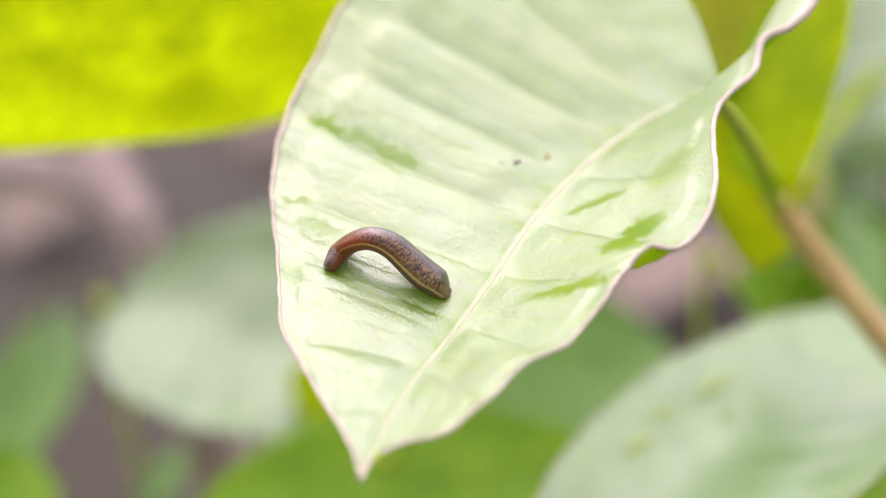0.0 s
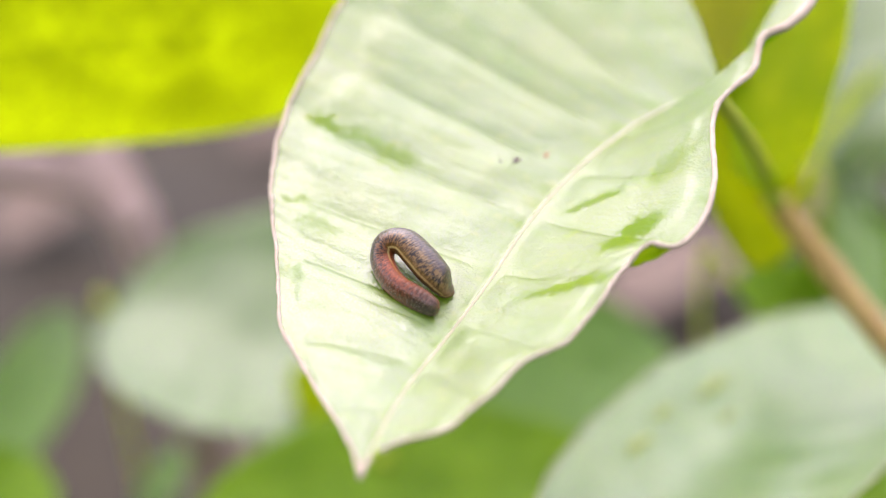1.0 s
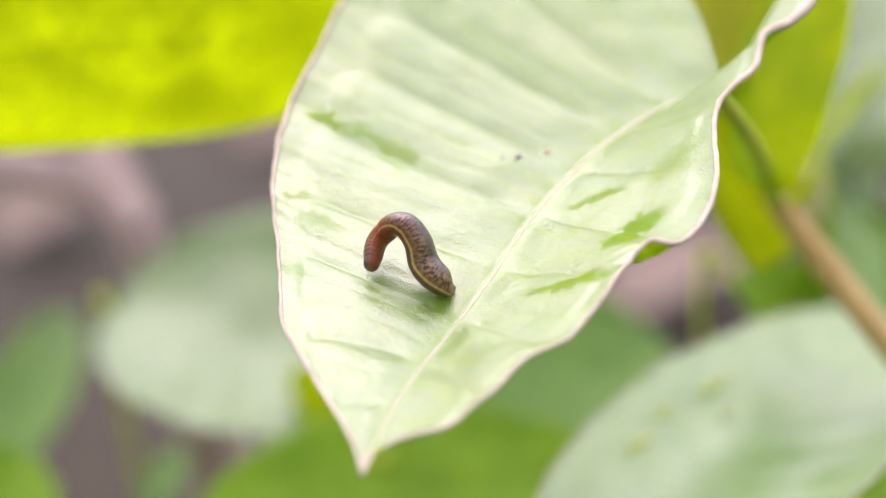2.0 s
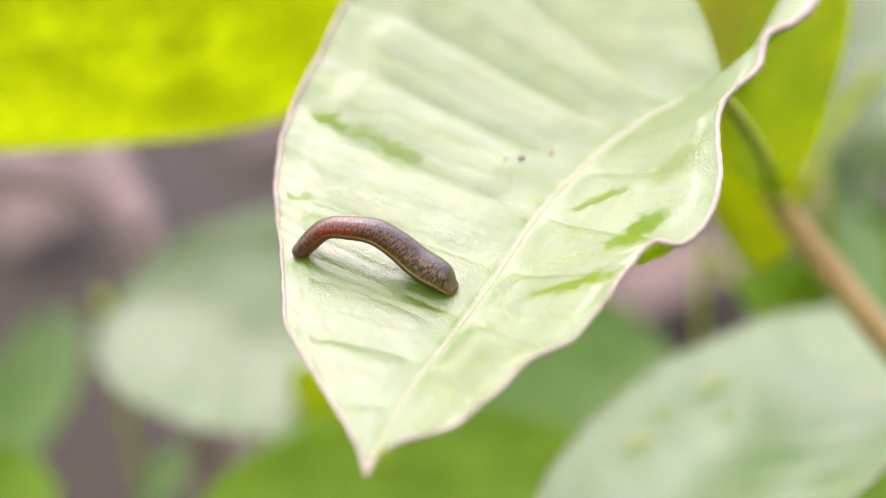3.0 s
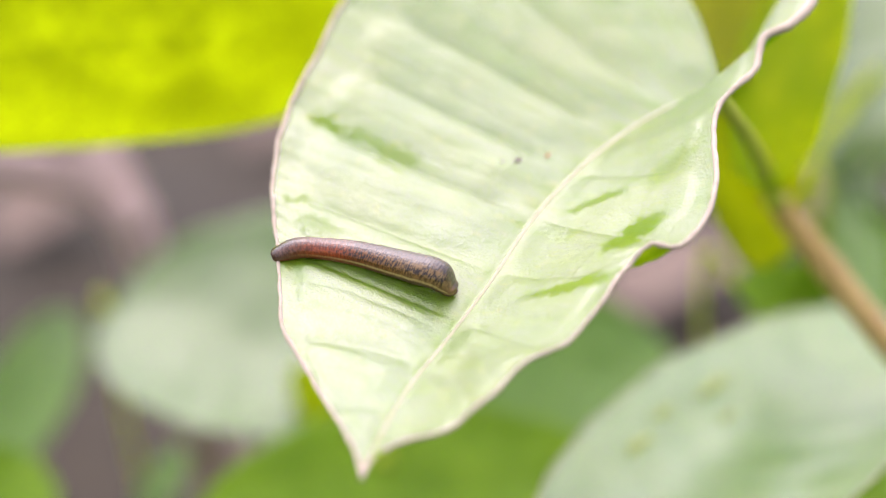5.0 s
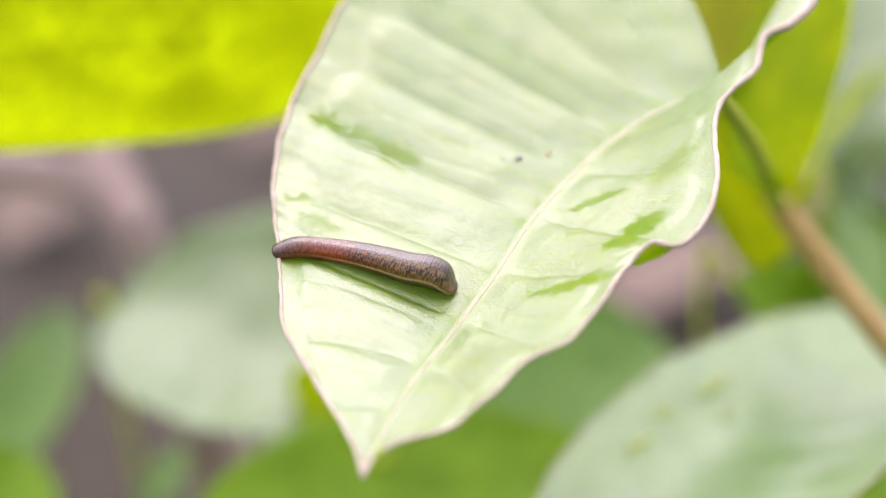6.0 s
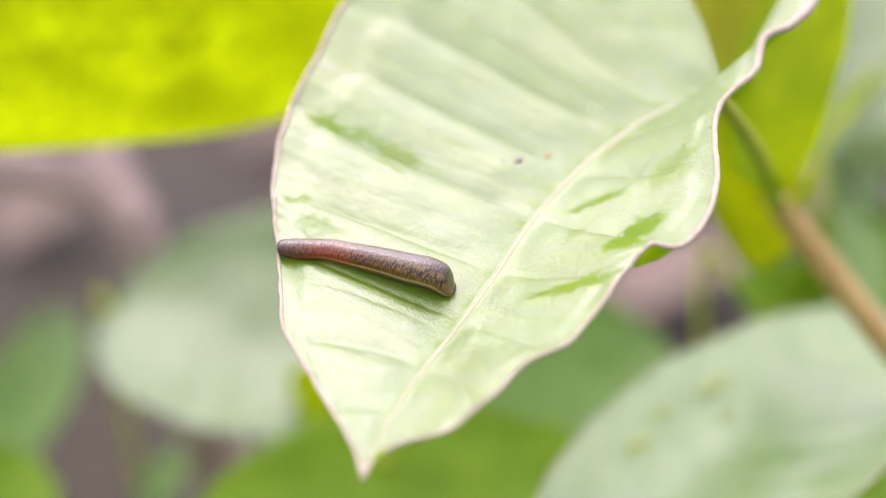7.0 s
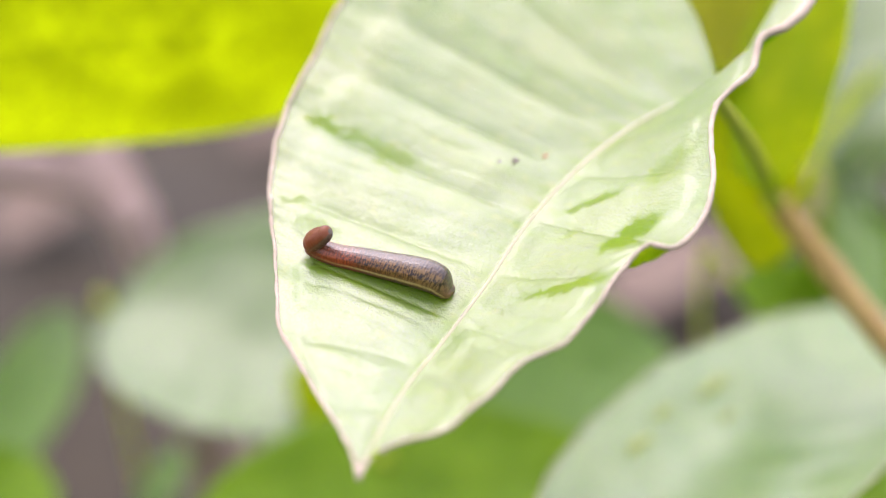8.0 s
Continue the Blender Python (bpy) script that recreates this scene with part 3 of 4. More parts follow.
def knot(name, thing, at, way_, radius, material, label=""):
    """A swollen ring round a stem."""
    at, way_ = Vector(at), Vector(way_).normalized()
    bm = bmesh.new()
    tube(bm, [at + way_ * radius * q for q in (-0.9, -0.45, 0, 0.45, 0.9)], [radius * w for w in (0.75, 1.12, 1.3, 1.15, 0.75)], 14)
    return part(name, bm, material, thing, label)


FLECKS = [(0.42, -0.62, 1.0, YELLOWED, "yellowed fleck on the leaf"), (0.52, -0.68, 0.8, YELLOWED, "yellowed fleck on the leaf"), (0.63, -0.58, 1.1, YELLOWED, "yellowed fleck on the leaf"),
          (0.57, -0.3, 0.7, YELLOWED, "yellowed fleck on the leaf"), (0.3, 0.3, 0.8, YELLOWED, "yellowed fleck on the leaf")]


def surroundings():
    up = (0, -0.35, 0.94)
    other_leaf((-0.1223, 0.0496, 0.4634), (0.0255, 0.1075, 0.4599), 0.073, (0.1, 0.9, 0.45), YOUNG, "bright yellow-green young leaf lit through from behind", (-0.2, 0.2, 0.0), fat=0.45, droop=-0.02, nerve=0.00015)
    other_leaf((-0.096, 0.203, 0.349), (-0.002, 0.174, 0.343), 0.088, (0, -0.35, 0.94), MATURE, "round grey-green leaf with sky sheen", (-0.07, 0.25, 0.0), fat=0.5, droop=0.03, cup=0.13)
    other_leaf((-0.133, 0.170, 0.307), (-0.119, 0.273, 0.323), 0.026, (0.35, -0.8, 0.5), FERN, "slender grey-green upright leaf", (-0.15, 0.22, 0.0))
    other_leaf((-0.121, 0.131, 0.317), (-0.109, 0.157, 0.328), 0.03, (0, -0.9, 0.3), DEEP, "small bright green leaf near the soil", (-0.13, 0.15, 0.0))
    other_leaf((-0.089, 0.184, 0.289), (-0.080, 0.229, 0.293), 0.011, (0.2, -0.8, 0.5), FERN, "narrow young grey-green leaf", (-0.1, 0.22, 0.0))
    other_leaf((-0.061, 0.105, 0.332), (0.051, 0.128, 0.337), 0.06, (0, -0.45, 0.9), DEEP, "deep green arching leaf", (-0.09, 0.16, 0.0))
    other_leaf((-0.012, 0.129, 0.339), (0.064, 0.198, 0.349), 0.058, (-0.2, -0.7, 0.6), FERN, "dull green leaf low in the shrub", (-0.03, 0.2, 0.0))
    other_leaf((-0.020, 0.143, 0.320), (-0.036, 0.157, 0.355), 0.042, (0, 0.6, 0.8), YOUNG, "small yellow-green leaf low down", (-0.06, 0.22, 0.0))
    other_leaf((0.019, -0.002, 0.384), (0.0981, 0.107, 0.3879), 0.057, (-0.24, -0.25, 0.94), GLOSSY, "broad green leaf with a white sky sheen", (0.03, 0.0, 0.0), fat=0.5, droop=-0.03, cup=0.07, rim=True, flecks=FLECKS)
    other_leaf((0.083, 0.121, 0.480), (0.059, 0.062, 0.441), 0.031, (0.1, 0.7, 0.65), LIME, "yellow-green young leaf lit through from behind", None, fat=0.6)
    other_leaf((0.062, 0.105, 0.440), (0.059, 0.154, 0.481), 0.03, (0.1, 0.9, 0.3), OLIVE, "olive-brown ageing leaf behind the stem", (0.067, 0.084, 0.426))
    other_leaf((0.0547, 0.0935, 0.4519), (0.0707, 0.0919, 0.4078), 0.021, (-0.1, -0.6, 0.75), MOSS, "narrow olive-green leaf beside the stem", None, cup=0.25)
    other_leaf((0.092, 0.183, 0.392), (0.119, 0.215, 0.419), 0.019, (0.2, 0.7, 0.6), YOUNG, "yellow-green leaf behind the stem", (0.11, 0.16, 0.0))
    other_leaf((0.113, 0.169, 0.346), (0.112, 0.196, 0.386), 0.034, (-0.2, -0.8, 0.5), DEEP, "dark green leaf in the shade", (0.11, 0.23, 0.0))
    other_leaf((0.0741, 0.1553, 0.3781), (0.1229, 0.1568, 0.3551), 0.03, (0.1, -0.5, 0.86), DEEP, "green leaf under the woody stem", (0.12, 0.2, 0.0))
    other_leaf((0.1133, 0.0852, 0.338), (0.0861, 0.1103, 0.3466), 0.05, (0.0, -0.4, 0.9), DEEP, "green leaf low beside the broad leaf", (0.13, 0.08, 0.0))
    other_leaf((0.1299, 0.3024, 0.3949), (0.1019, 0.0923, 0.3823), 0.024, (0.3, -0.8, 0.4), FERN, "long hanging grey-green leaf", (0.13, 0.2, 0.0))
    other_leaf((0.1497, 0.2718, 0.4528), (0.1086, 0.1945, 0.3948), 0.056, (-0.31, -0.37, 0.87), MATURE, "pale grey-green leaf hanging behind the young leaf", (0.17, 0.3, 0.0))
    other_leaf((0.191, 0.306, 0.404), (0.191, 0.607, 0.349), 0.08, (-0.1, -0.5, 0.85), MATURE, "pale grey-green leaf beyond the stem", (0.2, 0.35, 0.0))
    other_leaf((0.137, 0.926, 0.02), (0.228, 1.058, 0.03), 0.1, (0, -0.1, 1), LITTER, "curled pinkish-brown dead leaf on the soil", None, cup=0.3, droop=0.02)
    other_leaf((0.313, 1.161, 0.02), (0.404, 1.268, 0.03), 0.07, (0, -0.1, 1), LITTER, "curled pinkish-brown dead leaf on the soil", None, cup=0.3, droop=0.02)
    other_leaf((-0.119, 0.713, 0.02), (-0.078, 0.768, 0.03), 0.05, (0, -0.1, 1), LITTER, "curled pinkish-brown dead leaf on the soil", None, cup=0.3, droop=0.02)
    other_leaf((-0.194, 1.337, 0.02), (-0.160, 1.470, 0.03), 0.05, (0, -0.1, 1), LITTER, "curled pinkish-brown dead leaf on the soil", None, cup=0.3, droop=0.02)
    other_leaf((-0.375, 1.066, 0.02), (-0.325, 1.175, 0.03), 0.08, (0, -0.1, 1), LITTER, "curled pinkish-brown dead leaf on the soil", None, cup=0.3, droop=0.02)
    stem = tagged(new("plant_stem"), "tan woody plant stem rising from the soil", "plant stem")
    run = [(0.2, 0.05, -0.01), (0.17, 0.05, 0.2), (0.115, 0.056, 0.372), (0.088, 0.068, 0.403), (0.069, 0.083, 0.425), (0.0675, 0.0825, 0.428)]
    limb("stalk", stem, run, (0.0036, 0.0025), STEM)
    knot("node", stem, (0.069, 0.083, 0.425), (-0.5, 0.1, 0.8), 0.0021, STEM, "swollen tan leaf node")
    knot("node", stem, (0.115, 0.056, 0.372), (-0.7, 0.3, 0.7), 0.0027, STEM, "swollen tan leaf node")
    limb("bud", stem, [(0.0705, 0.0825, 0.4255), (0.0735, 0.082, 0.429), (0.0745, 0.082, 0.433)], (0.0012, 0.0004), STALK, "small green bud")
    branch = tagged(new("dead_branch"), "forked pinkish-brown dead branch stuck in the ground", "branch")
    limb("main_limb", branch, [(-0.05, 0.26, -0.01), (-0.065, 0.262, 0.2), (-0.095, 0.259, 0.340), (-0.106, 0.271, 0.358), (-0.117, 0.284, 0.377), (-0.139, 0.317, 0.405)], (0.0085, 0.0085), DRY)
    limb("side_limb", branch, [(-0.109, 0.273, 0.362), (-0.123, 0.279, 0.363), (-0.142, 0.285, 0.364), (-0.176, 0.291, 0.367)], (0.0075, 0.006), DRY)
    knot("scar", branch, (-0.108, 0.272, 0.361), (-0.4, 0.5, 0.6), 0.0086, DRY, "knotty fork scar")



surroundings()


# ---- the leech ----
LEECH = tagged(new("leech"), "wet brown land leech with a yellow side stripe, on the leaf", "leech")
LEECH.matrix_world = LEAF_POSE
PROFILE = [(0, 1.0, 0, 0), (0.02, 1.6, 0, 0), (0.05, 2.2, 0, 0), (0.09, 2.48, 0, 0), (0.15, 2.62, 0, 0), (0.24, 2.58, 0, 0), (0.4, 2.34, 0, 0), (0.58, 2.1, 0, 0), (0.78, 1.84, 0, 0), (0.93, 1.78, 0, 0), (1, 1.4, 0, 0)]


def underneath(c):
    """The height of the skin round the flattened body: a rounded back, a flatter belly."""
    return 0.8 * c - 0.12 if c > -0.5 else -0.52 + 0.88 * (c + 0.5)


def body_ring(k):
    """One ring of the body, its axis along z, the back towards y."""
    f = k / (RINGS - 1)
    bm = bmesh.new()
    layer = bm.loops.layers.uv.new("skin")
    seg, prof = 22, [(-0.62, 0.88), (-0.4, 0.97), (-0.18, 1.0), (0.18, 1.0), (0.4, 0.97), (0.62, 0.88)]
    if k == RINGS - 1:
        prof = [(-0.62, 1.0), (-0.2, 1.05), (0.2, 1.0), (0.6, 0.85), (0.9, 0.6), (1.02, 0.3)]
    if k == 0:
        prof = [(-0.7, 0.25), (-0.6, 0.6), (-0.4, 0.85), (-0.1, 1.0), (0.2, 1.1), (0.62, 1.25)]
    rings = []
    for z, w in prof:
        r = steps(min(1.0, max(0.0, f + z / 34)), PROFILE).x if 0 < k < RINGS - 1 else steps(f, PROFILE).x
        drop = -0.72 * max(0.0, 2.6 - r) * (1 - ease(0.05, 0.1, f))  # the back slopes down to the tail
        wide = r + 0.35 * max(0.0, 2.6 - r) * (1 - ease(0.05, 0.1, f))  # the tail stays broad
        rings.append([bm.verts.new((math.sin(q) * wide * w * (1.06 - 0.03 * (k % 2) * (k > 58)), underneath(math.cos(q)) * r * w + drop, z)) for q in (2 * math.pi * j / seg for j in range(seg))])
    for v in bm.verts:
        v.co *= MM
    for i in range(len(prof) - 1):
        for j in range(seg):
            face = bm.faces.new((rings[i][j], rings[i][(j + 1) % seg], rings[i + 1][(j + 1) % seg], rings[i + 1][j]))
            for loop, (a, b) in zip(face.loops, ((i, j), (i, j + 1), (i + 1, j + 1), (i + 1, j))):
                loop[layer].uv = (b / seg, (k + prof[a][0] / 0.45) / RINGS)
    bm.faces.new(rings[0][::-1])
    bm.faces.new(rings[-1])
    name = "head" if k == RINGS - 1 else "body_ring"
    return part(name, bm, SKIN, LEECH, "small rounded leech head" if k == RINGS - 1 else "")


BODY = [body_ring(k) for k in range(RINGS)]
sb = bmesh.new()
tube(sb, [Vector((0, 0, z)) * MM for z in (-0.35, -0.1, 0.25, 0.6)], [1.1 * MM, 1.35 * MM, 1.1 * MM, 0.5 * MM], 24)
SUCKER = part("rear_sucker", sb, plain_material("sucker_skin", (0.13, 0.075, 0.035), (0.18, 0.1, 0.05), 500, 0.35), LEECH, "flat brown rear sucker")


# ---- what moves ----
def motions():
    leaf_rows, body_rows, sucker_rows = [], [[] for _ in BODY], []

    def sway(*rows):
        """Seconds, and the leaf's drift in millimetres to the right and up across the line of sight."""
        for t, dx, dy in rows:
            leaf_rows.append((t, Matrix.Translation((dx * MM, dy * MM * 0.375, dy * MM * 0.927)) @ LEAF_POSE))

    def bend(t, lean, *knots):
        """The leech's middle line from tail to head at t seconds, in the leaf's space, millimetres. lean: how far its back turns away from the lens."""
        tail = Vector(knots[0]) + Vector((0.7, 0.6, -0.1))
        line = spline([tail, *knots[1:]], 160)
        run = [0.0]
        for a, b in zip(line, line[1:]):
            run.append(run[-1] + (b - a).length)
        back = Vector((0, lean, 1))
        i = 0
        for k in range(RINGS):
            want = run[-1] * (0.015 + 0.985 * k / (RINGS - 1))
            while i < len(run) - 2 and run[i + 1] < want:
                i += 1
            u = (want - run[i]) / max(1e-9, run[i + 1] - run[i])
            p = line[i].lerp(line[i + 1], u)
            ahead = (line[min(i + 3, 159)] - line[max(i - 2, 0)]).normalized()
            back = (back - ahead * back.dot(ahead)).normalized()
            side = back.cross(ahead)
            m = Matrix((side, back, ahead)).transposed().to_4x4()
            m.translation = p * MM
            body_rows[k].append((t, m))
        foot = Vector(knots[0])
        sucker_rows.append((t, Matrix.Translation(((foot.x - 0.6) * MM, (foot.y + 0.75) * MM, 0.0003))))

    sway((0, 0, 0), (0.1, -0.07, 0.07), (0.2, 0, 0.21), (0.3, 0, 0), (0.4, 0.07, 0.21), (0.5, 0, 0.28), (0.6, -0.21, 0.07), (0.7, 0, 0.07),
         (0.8, 0.5, 0.63), (0.9, 0.42, 0.5), (1, -0.14, 0.28), (1.1, -0.14, 0.14), (1.2, 0.14, 0.14), (1.3, 0.28, 0.28), (1.4, 0.35, 0.42), (1.5, 0.28, 0.56),
         (1.6, 0, 0.5), (1.7, 0, 0.56), (2.8, 0.77, 0.85), (2.9, 0.63, 0.42), (3, 0.63, 0.56), (3.1, 0.63, 0.71), (3.2, 0.71, 0.77), (3.3, 0.5, 0.63),
         (3.4, 0.56, 0.77), (3.5, 0.5, 0.71), (3.6, 0.56, 0.85), (3.7, 1.06, 0.99), (3.8, 0.91, 0.63), (3.9, 0.28, 0.5), (4, 0.5, 0.85), (4.1, 0.99, 0.56),
         (4.2, 0.77, 0.5), (4.3, 0.42, 0.56), (4.4, 0.5, 0.14), (4.5, 0.71, 0.21), (4.6, 0.35, 0.35), (4.7, 0.21, 0.21), (5.8, -0.21, 0.35), (5.9, 0.21, 0),
         (6, 0.21, 0.42), (6.1, -0.28, 0.14), (6.2, -0.14, 0.07), (6.3, 0.07, 0.21), (6.4, -0.35, 0.14), (6.5, -0.35, 0.14), (6.6, 0, 0.21), (6.7, -0.5, 0.07),
         (6.8, -0.85, -0.21), (6.9, -0.21, -0.07), (7, 0.21, 0.21), (7.1, -0.77, -0.07), (7.2, -0.91, -0.14), (7.3, -0.14, 0), (7.4, -0.07, 0.07), (7.5, -0.56, -0.07),
         (7.6, -0.56, 0), (7.7, -0.28, 0.14), (7.8, -0.56, -0.14), (7.9, -0.42, 0), (8, -0.35, 0.14))
    bend(0, 0.35, (0.5, -9.9, 1.1), (-2.0, -8.0, 2.1), (-4.7, -6.4, 3.7), (-7.4, -5.0, 5.5), (-10.2, -3.9, 5.9), (-13.0, -3.0, 4.6), (-15.4, -2.5, 2.1), (-16.7, -4.8, 1.4))
    bend(0.1, 0.35, (0.5, -10.0, 1.1), (-1.9, -8.1, 2.1), (-4.6, -6.4, 3.9), (-7.8, -4.8, 5.9), (-11.0, -3.6, 5.8), (-13.9, -2.8, 3.9), (-15.5, -3.3, 1.5), (-16.0, -5.5, 1.4))
    bend(0.2, 0.4, (1.0, -10.6, 1.5), (-1.1, -8.5, 2.8), (-3.8, -5.5, 3.6), (-6.9, -2.1, 4.2), (-10.2, -0.5, 3.7), (-13.2, -2.0, 2.2), (-13.5, -5.1, 1.8), (-11.4, -6.5, 1.6))
    bend(0.3, 0.4, (1.0, -10.3, 1.4), (-0.6, -8.1, 2.9), (-3.1, -4.3, 3.8), (-6.5, -1.3, 4.3), (-10.2, -0.5, 3.6), (-12.6, -2.9, 2.1), (-12.6, -6.6, 1.7), (-10.1, -8.9, 1.6))
    bend(0.4, 0.4, (0.9, -10.6, 1.5), (-0.9, -8.2, 3.0), (-3.4, -3.9, 3.9), (-6.6, -0.9, 4.4), (-10.3, -0.3, 3.5), (-11.9, -3.3, 2.0), (-10.4, -8.4, 1.7), (-6.6, -11.2, 1.6))
    bend(0.5, 0.39, (1.0, -10.7, 1.5), (-0.6, -8.4, 3.0), (-3.3, -3.6, 3.9), (-6.5, -1.1, 4.4), (-9.9, 0.1, 3.5), (-11.4, -3.4, 2.0), (-9.6, -9.2, 1.7), (-5.3, -12.7, 1.6))
    bend(0.6, 0.38, (1.2, -10.4, 1.4), (-0.6, -7.6, 3.0), (-3.3, -2.9, 3.9), (-6.6, -0.7, 4.4), (-10.0, -0.5, 3.5), (-11.0, -3.8, 2.0), (-8.8, -8.9, 1.7), (-3.4, -13.9, 1.6))
    bend(0.7, 0.37, (1.2, -10.4, 1.4), (-0.8, -7.6, 3.0), (-3.5, -2.9, 3.9), (-7.0, -0.7, 4.4), (-10.2, -0.7, 3.5), (-10.6, -3.8, 2.0), (-8.1, -9.5, 1.7), (-3.1, -14.8, 1.6))
    bend(0.8, 0.36, (0.7, -10.8, 1.5), (-1.3, -8.5, 3.0), (-4.0, -4.2, 3.9), (-7.3, -1.9, 4.4), (-10.2, -3.0, 3.5), (-10.0, -6.0, 2.0), (-7.2, -11.0, 1.7), (-2.5, -15.8, 1.6))
    bend(0.9, 0.35, (0.8, -11.0, 1.5), (-1.5, -8.3, 3.0), (-4.2, -4.0, 3.9), (-6.9, -2.0, 4.4), (-9.6, -3.1, 3.5), (-9.5, -5.8, 2.0), (-6.7, -10.8, 1.7), (-1.6, -15.8, 1.6))
    bend(1, 0.23, (1.1, -10.7, 1.5), (-0.8, -8.7, 2.8), (-3.1, -5.9, 3.8), (-5.6, -3.3, 4.4), (-8.4, -3.0, 3.7), (-9.0, -5.5, 2.0), (-6.6, -10.5, 1.7), (-1.5, -14.7, 1.6))
    bend(1.1, 0.1, (1.1, -10.2, 1.4), (-0.8, -7.9, 2.6), (-2.8, -6.5, 3.5), (-4.4, -5.0, 4.6), (-6.6, -3.9, 4.3), (-8.4, -4.9, 2.3), (-7.0, -9.7, 1.8), (-1.5, -13.2, 1.6))
    bend(1.2, 0.1, (0.8, -9.9, 1.4), (-0.9, -7.2, 2.3), (-2.8, -7.0, 3.2), (-3.8, -6.2, 4.4), (-5.4, -5.0, 4.8), (-8.1, -4.7, 2.6), (-7.7, -8.9, 1.8), (-1.7, -12.1, 1.6))
    bend(1.4, 0.1, (0.6, -10.1, 1.4), (-1.1, -7.3, 2.3), (-2.9, -7.5, 3.2), (-3.7, -6.8, 4.4), (-5.2, -5.5, 4.8), (-8.1, -5.0, 2.7), (-7.8, -8.9, 1.8), (-2.8, -11.5, 1.6))
    bend(1.5, 0.1, (0.8, -10.4, 1.4), (-0.9, -7.8, 2.4), (-2.8, -7.7, 3.2), (-3.6, -6.8, 4.6), (-5.3, -5.2, 5.1), (-8.0, -4.6, 2.8), (-7.9, -8.6, 1.9), (-3.6, -11.3, 1.6))
    bend(1.7, 0.1, (1.2, -10.7, 1.5), (-0.6, -9.8, 2.6), (-2.6, -8.1, 3.4), (-3.4, -5.7, 5.4), (-5.4, -3.2, 6.1), (-7.9, -2.6, 3.2), (-7.6, -6.5, 2.0), (-5.6, -9.9, 1.7))
    bend(2.2, 0.15, (0.8, -10.6, 1.5), (-1.1, -10.0, 2.9), (-2.7, -8.5, 4.5), (-4.2, -7.1, 7.7), (-6.9, -5.3, 9.0), (-10.0, -3.4, 7.0), (-12.8, -3.9, 5.1), (-14.8, -6.1, 3.5))
    bend(2.8, 0.2, (0.6, -10.4, 1.1), (-2.3, -9.3, 2.2), (-4.8, -7.5, 2.4), (-6.9, -5.3, 4.1), (-9.5, -4.1, 6.9), (-13.2, -2.9, 7.1), (-17.5, -2.2, 4.3), (-21.7, -2.9, 1.3))
    bend(2.9, 0.18, (0.9, -10.0, 1.3), (-2.0, -8.6, 2.2), (-4.7, -6.4, 2.6), (-7.2, -5.1, 5.1), (-9.9, -4.0, 6.9), (-13.6, -2.9, 6.4), (-17.8, -2.1, 4.3), (-21.6, -3.0, 1.3))
    bend(3, 0.15, (0.9, -10.0, 1.1), (-1.7, -8.1, 2.2), (-4.4, -6.5, 3.1), (-7.2, -5.1, 4.9), (-10.3, -3.8, 6.2), (-14.0, -2.7, 6.1), (-18.2, -2.1, 5.3), (-22.1, -2.5, 1.3))
    bend(3.1, 0.15, (0.9, -10.2, 1.1), (-1.7, -8.4, 2.2), (-4.7, -6.4, 2.5), (-7.6, -4.9, 3.9), (-10.8, -3.7, 5.3), (-14.0, -2.8, 6.6), (-17.6, -2.1, 8.2), (-21.3, -2.0, 6.4))
    bend(3.2, 0.15, (0.7, -10.3, 1.1), (-1.8, -8.5, 2.2), (-4.8, -6.7, 2.4), (-7.7, -4.9, 3.2), (-10.9, -3.6, 5.1), (-14.1, -2.7, 6.8), (-17.7, -2.1, 8.4), (-21.5, -2.0, 8.5))
    bend(3.3, 0.15, (1.0, -10.1, 1.1), (-1.6, -8.5, 2.2), (-4.6, -6.5, 2.4), (-7.5, -5.0, 3.5), (-11.2, -3.5, 4.6), (-14.9, -2.6, 5.0), (-19.5, -2.0, 4.9), (-24.1, -2.1, 4.6))
    bend(3.4, 0.15, (1.0, -10.3, 1.1), (-1.6, -8.2, 2.2), (-4.7, -6.7, 2.4), (-8.0, -4.7, 3.4), (-11.7, -3.4, 4.7), (-15.9, -2.4, 4.6), (-21.0, -2.0, 3.7), (-25.6, -3.2, 1.3))
    bend(3.5, 0.15, (1.0, -10.2, 1.1), (-1.6, -8.2, 2.3), (-4.6, -6.6, 2.4), (-8.0, -4.8, 3.6), (-11.6, -3.4, 4.8), (-15.8, -2.4, 4.7), (-20.9, -2.0, 3.7), (-25.6, -3.1, 1.3))
    bend(3.6, 0.15, (0.8, -10.1, 1.1), (-1.8, -8.1, 2.3), (-4.6, -6.8, 2.4), (-8.1, -4.7, 2.6), (-11.7, -3.4, 3.3), (-15.9, -2.4, 3.9), (-20.5, -2.0, 3.8), (-25.2, -2.3, 2.6))
    bend(3.7, 0.15, (0.5, -10.3, 1.1), (-2.1, -8.5, 2.2), (-5.1, -7.0, 2.4), (-8.6, -4.5, 2.2), (-12.3, -3.2, 3.3), (-16.4, -2.3, 3.7), (-20.6, -2.0, 3.4), (-25.7, -2.3, 2.8))
    bend(3.8, 0.15, (0.6, -9.8, 1.1), (-2.0, -8.0, 2.1), (-5.0, -6.5, 2.4), (-8.4, -4.6, 2.7), (-12.1, -3.3, 3.5), (-16.3, -2.3, 3.5), (-20.9, -2.0, 3.2), (-25.4, -2.3, 2.3))
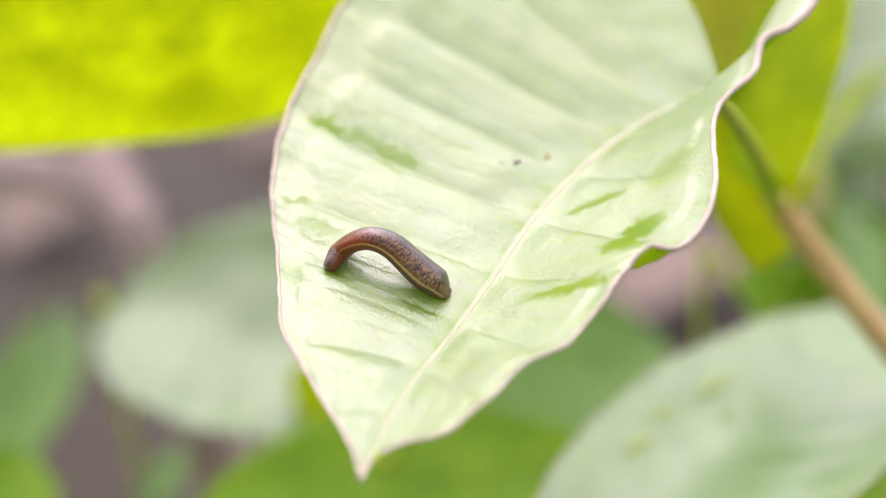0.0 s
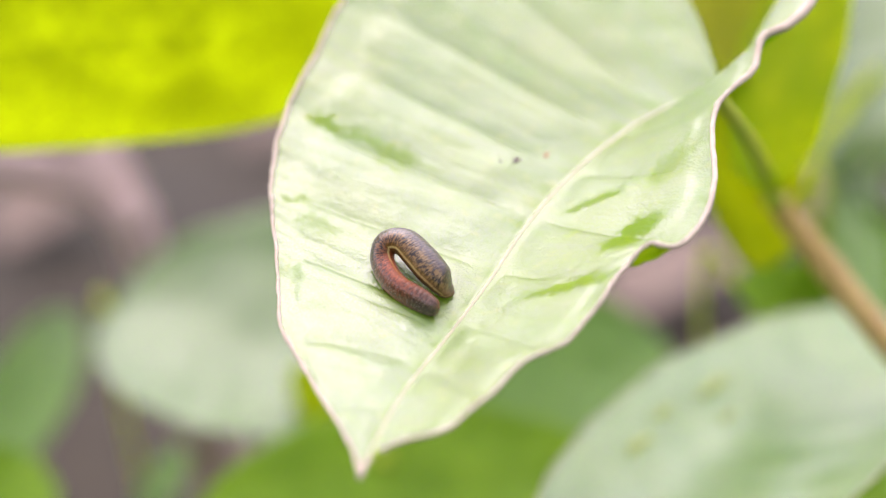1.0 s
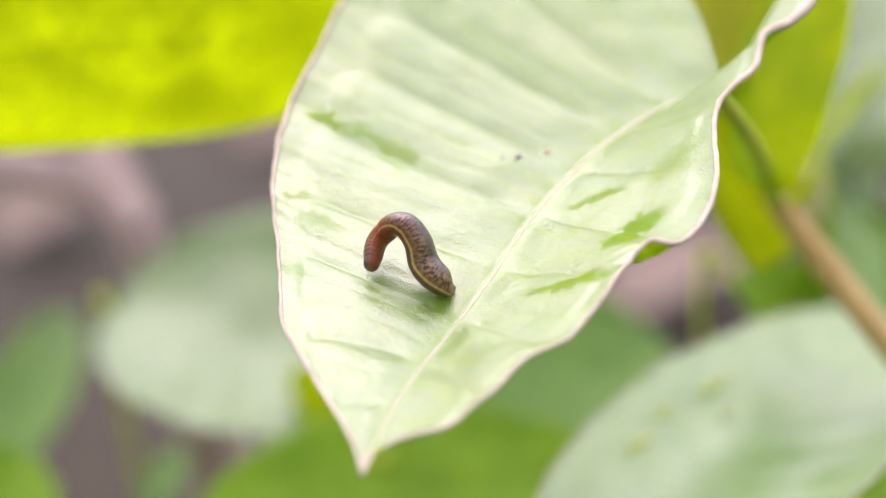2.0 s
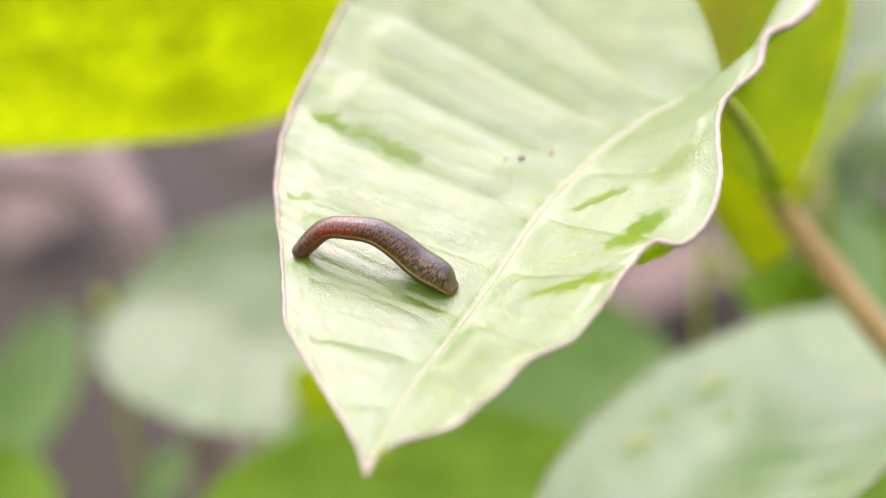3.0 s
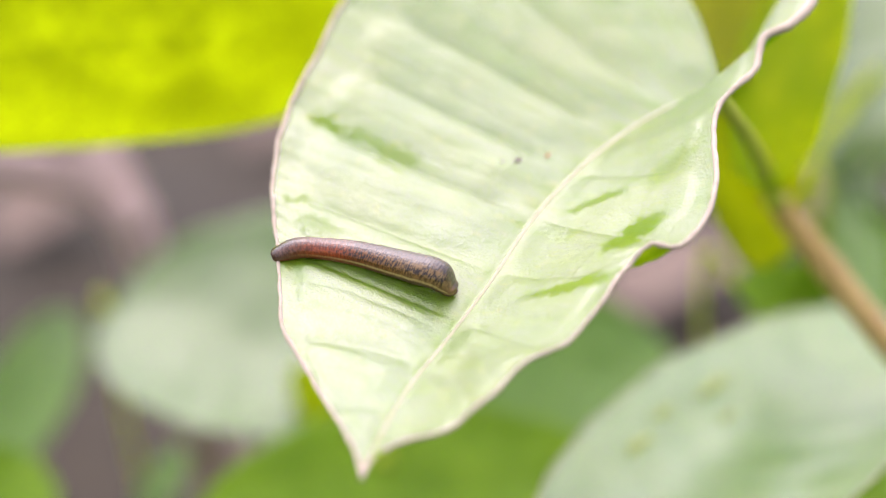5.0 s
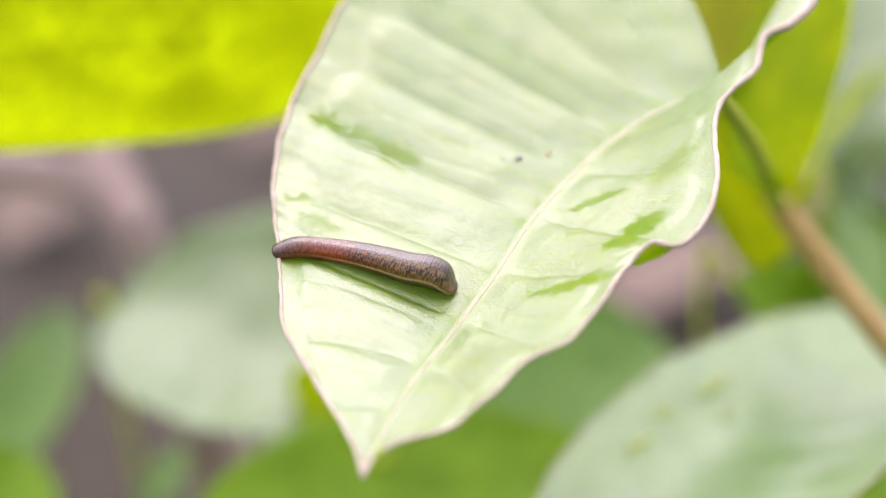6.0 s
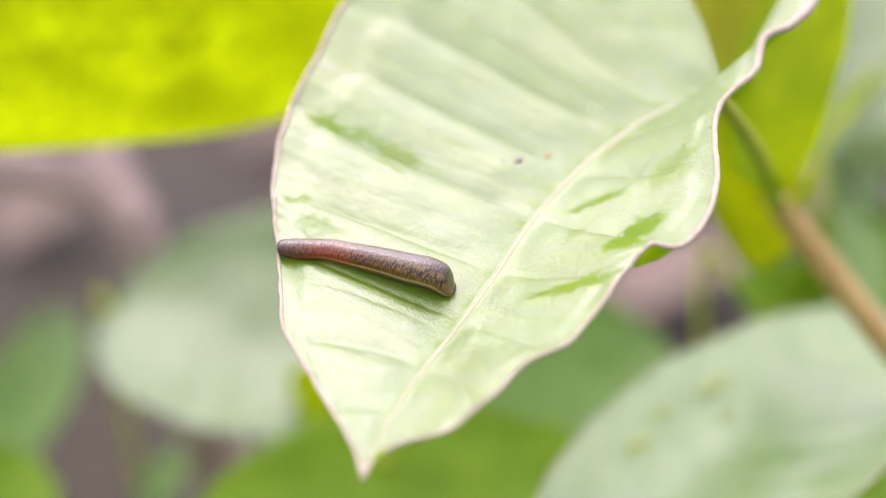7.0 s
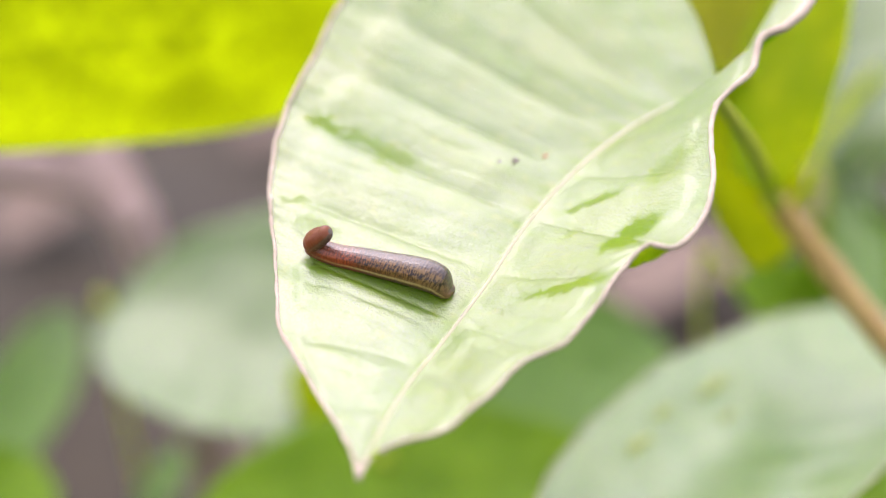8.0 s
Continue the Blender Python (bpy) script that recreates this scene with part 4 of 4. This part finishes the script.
    bend(4, 0.15, (0.9, -10.1, 1.1), (-1.8, -8.3, 2.2), (-5.0, -6.4, 2.4), (-8.5, -4.6, 2.4), (-12.2, -3.2, 2.9), (-16.3, -2.3, 3.0), (-21.9, -2.0, 2.9), (-25.3, -3.6, 1.3))
    bend(4.2, 0.15, (0.6, -9.9, 1.1), (-2.0, -8.0, 2.1), (-5.2, -6.7, 2.4), (-8.9, -4.7, 2.2), (-12.9, -3.0, 2.1), (-17.1, -2.2, 2.4), (-22.2, -2.0, 2.6), (-25.2, -3.8, 1.3))
    bend(4.5, 0.15, (0.9, -10.0, 1.6), (-1.8, -8.1, 2.6), (-5.2, -6.5, 2.4), (-8.9, -4.6, 2.1), (-12.9, -3.0, 2.1), (-17.0, -2.2, 2.4), (-22.1, -2.0, 2.2), (-25.2, -2.9, 1.3))
    bend(4.7, 0.15, (1.4, -10.3, 2.0), (-1.5, -8.3, 2.8), (-4.7, -6.5, 2.4), (-8.3, -4.9, 2.2), (-12.4, -3.2, 2.1), (-16.5, -2.3, 2.2), (-21.6, -2.0, 2.0), (-24.7, -2.9, 1.3))
    bend(5.8, 0.15, (1.2, -10.2, 1.6), (-1.8, -8.1, 2.7), (-5.2, -6.8, 2.4), (-8.7, -5.1, 2.2), (-12.8, -3.5, 1.9), (-17.1, -2.2, 1.7), (-21.7, -2.0, 2.0), (-24.7, -2.3, 1.3))
    bend(6, 0.15, (1.2, -10.1, 1.5), (-1.7, -8.1, 2.6), (-5.2, -6.9, 2.4), (-8.7, -5.3, 2.2), (-12.8, -3.6, 1.9), (-17.3, -2.3, 1.7), (-21.6, -2.0, 1.9), (-24.7, -2.3, 1.3))
    bend(6.4, 0.15, (1.1, -10.1, 1.8), (-1.6, -8.2, 3.0), (-5.0, -6.4, 2.4), (-8.5, -4.8, 2.2), (-12.7, -3.2, 1.9), (-16.9, -2.2, 2.0), (-21.3, -2.0, 2.0), (-24.5, -2.3, 1.3))
    bend(6.6, 0.15, (1.2, -10.1, 1.4), (-1.5, -8.3, 2.5), (-5.0, -6.8, 2.4), (-8.7, -5.2, 2.2), (-12.8, -3.6, 1.9), (-17.1, -2.2, 1.7), (-21.0, -2.0, 1.7), (-24.2, -2.1, 1.6))
    bend(7, 0.15, (1.0, -10.0, 1.3), (-1.7, -8.1, 2.4), (-5.2, -6.8, 2.4), (-8.9, -5.2, 2.2), (-13.0, -3.6, 1.9), (-17.0, -2.2, 1.7), (-20.7, -2.0, 1.7), (-23.9, -2.1, 2.1))
    bend(7.2, 0.15, (1.6, -10.5, 2.2), (-1.1, -8.6, 3.3), (-4.5, -6.6, 2.4), (-8.0, -4.9, 2.2), (-12.1, -3.3, 1.9), (-16.1, -2.3, 2.0), (-20.0, -2.0, 1.9), (-23.5, -2.1, 2.5))
    bend(7.4, 0.15, (1.2, -10.2, 1.7), (-1.6, -8.2, 2.9), (-5.1, -6.7, 2.4), (-8.6, -5.4, 2.2), (-12.5, -3.8, 1.9), (-16.3, -2.4, 1.7), (-20.0, -2.0, 1.5), (-22.5, -2.0, 2.8))
    bend(7.6, 0.15, (1.3, -10.2, 1.8), (-1.6, -8.2, 2.7), (-5.1, -6.6, 2.4), (-8.5, -5.3, 2.2), (-12.2, -3.7, 1.9), (-15.9, -2.5, 1.7), (-20.0, -2.0, 1.6), (-22.1, -2.0, 4.1))
    bend(7.7, 0.15, (1.3, -10.2, 1.6), (-1.5, -8.3, 2.6), (-4.9, -6.9, 2.4), (-8.4, -5.5, 2.2), (-12.1, -4.3, 1.9), (-15.8, -3.3, 1.7), (-19.8, -2.1, 1.5), (-20.7, -2.0, 4.7))
    bend(7.8, 0.15, (1.6, -10.4, 1.8), (-1.2, -8.4, 2.8), (-4.6, -6.7, 2.4), (-8.1, -5.4, 2.2), (-11.8, -3.9, 1.9), (-15.7, -2.8, 1.7), (-19.5, -2.0, 2.2), (-19.5, -2.0, 5.5))
    bend(7.9, 0.15, (1.2, -10.2, 1.4), (-1.6, -8.2, 2.4), (-4.9, -6.9, 2.4), (-8.4, -5.6, 2.2), (-12.1, -4.1, 1.9), (-15.9, -2.8, 1.7), (-18.8, -2.0, 2.5), (-18.5, -2.1, 5.8))
    bend(8, 0.15, (1.3, -10.3, 1.3), (-1.5, -8.3, 2.3), (-4.8, -7.1, 2.4), (-8.3, -5.8, 2.2), (-12.0, -4.3, 1.9), (-15.8, -3.0, 1.7), (-18.7, -2.1, 2.7), (-16.9, -2.6, 5.0))
    for rows in (leaf_rows,):
        walk(PALE_LEAF, rows)
        walk(LEECH, rows)
    for ob, rows in zip(BODY, body_rows):
        walk(ob, rows)
    walk(SUCKER, sucker_rows)


motions()
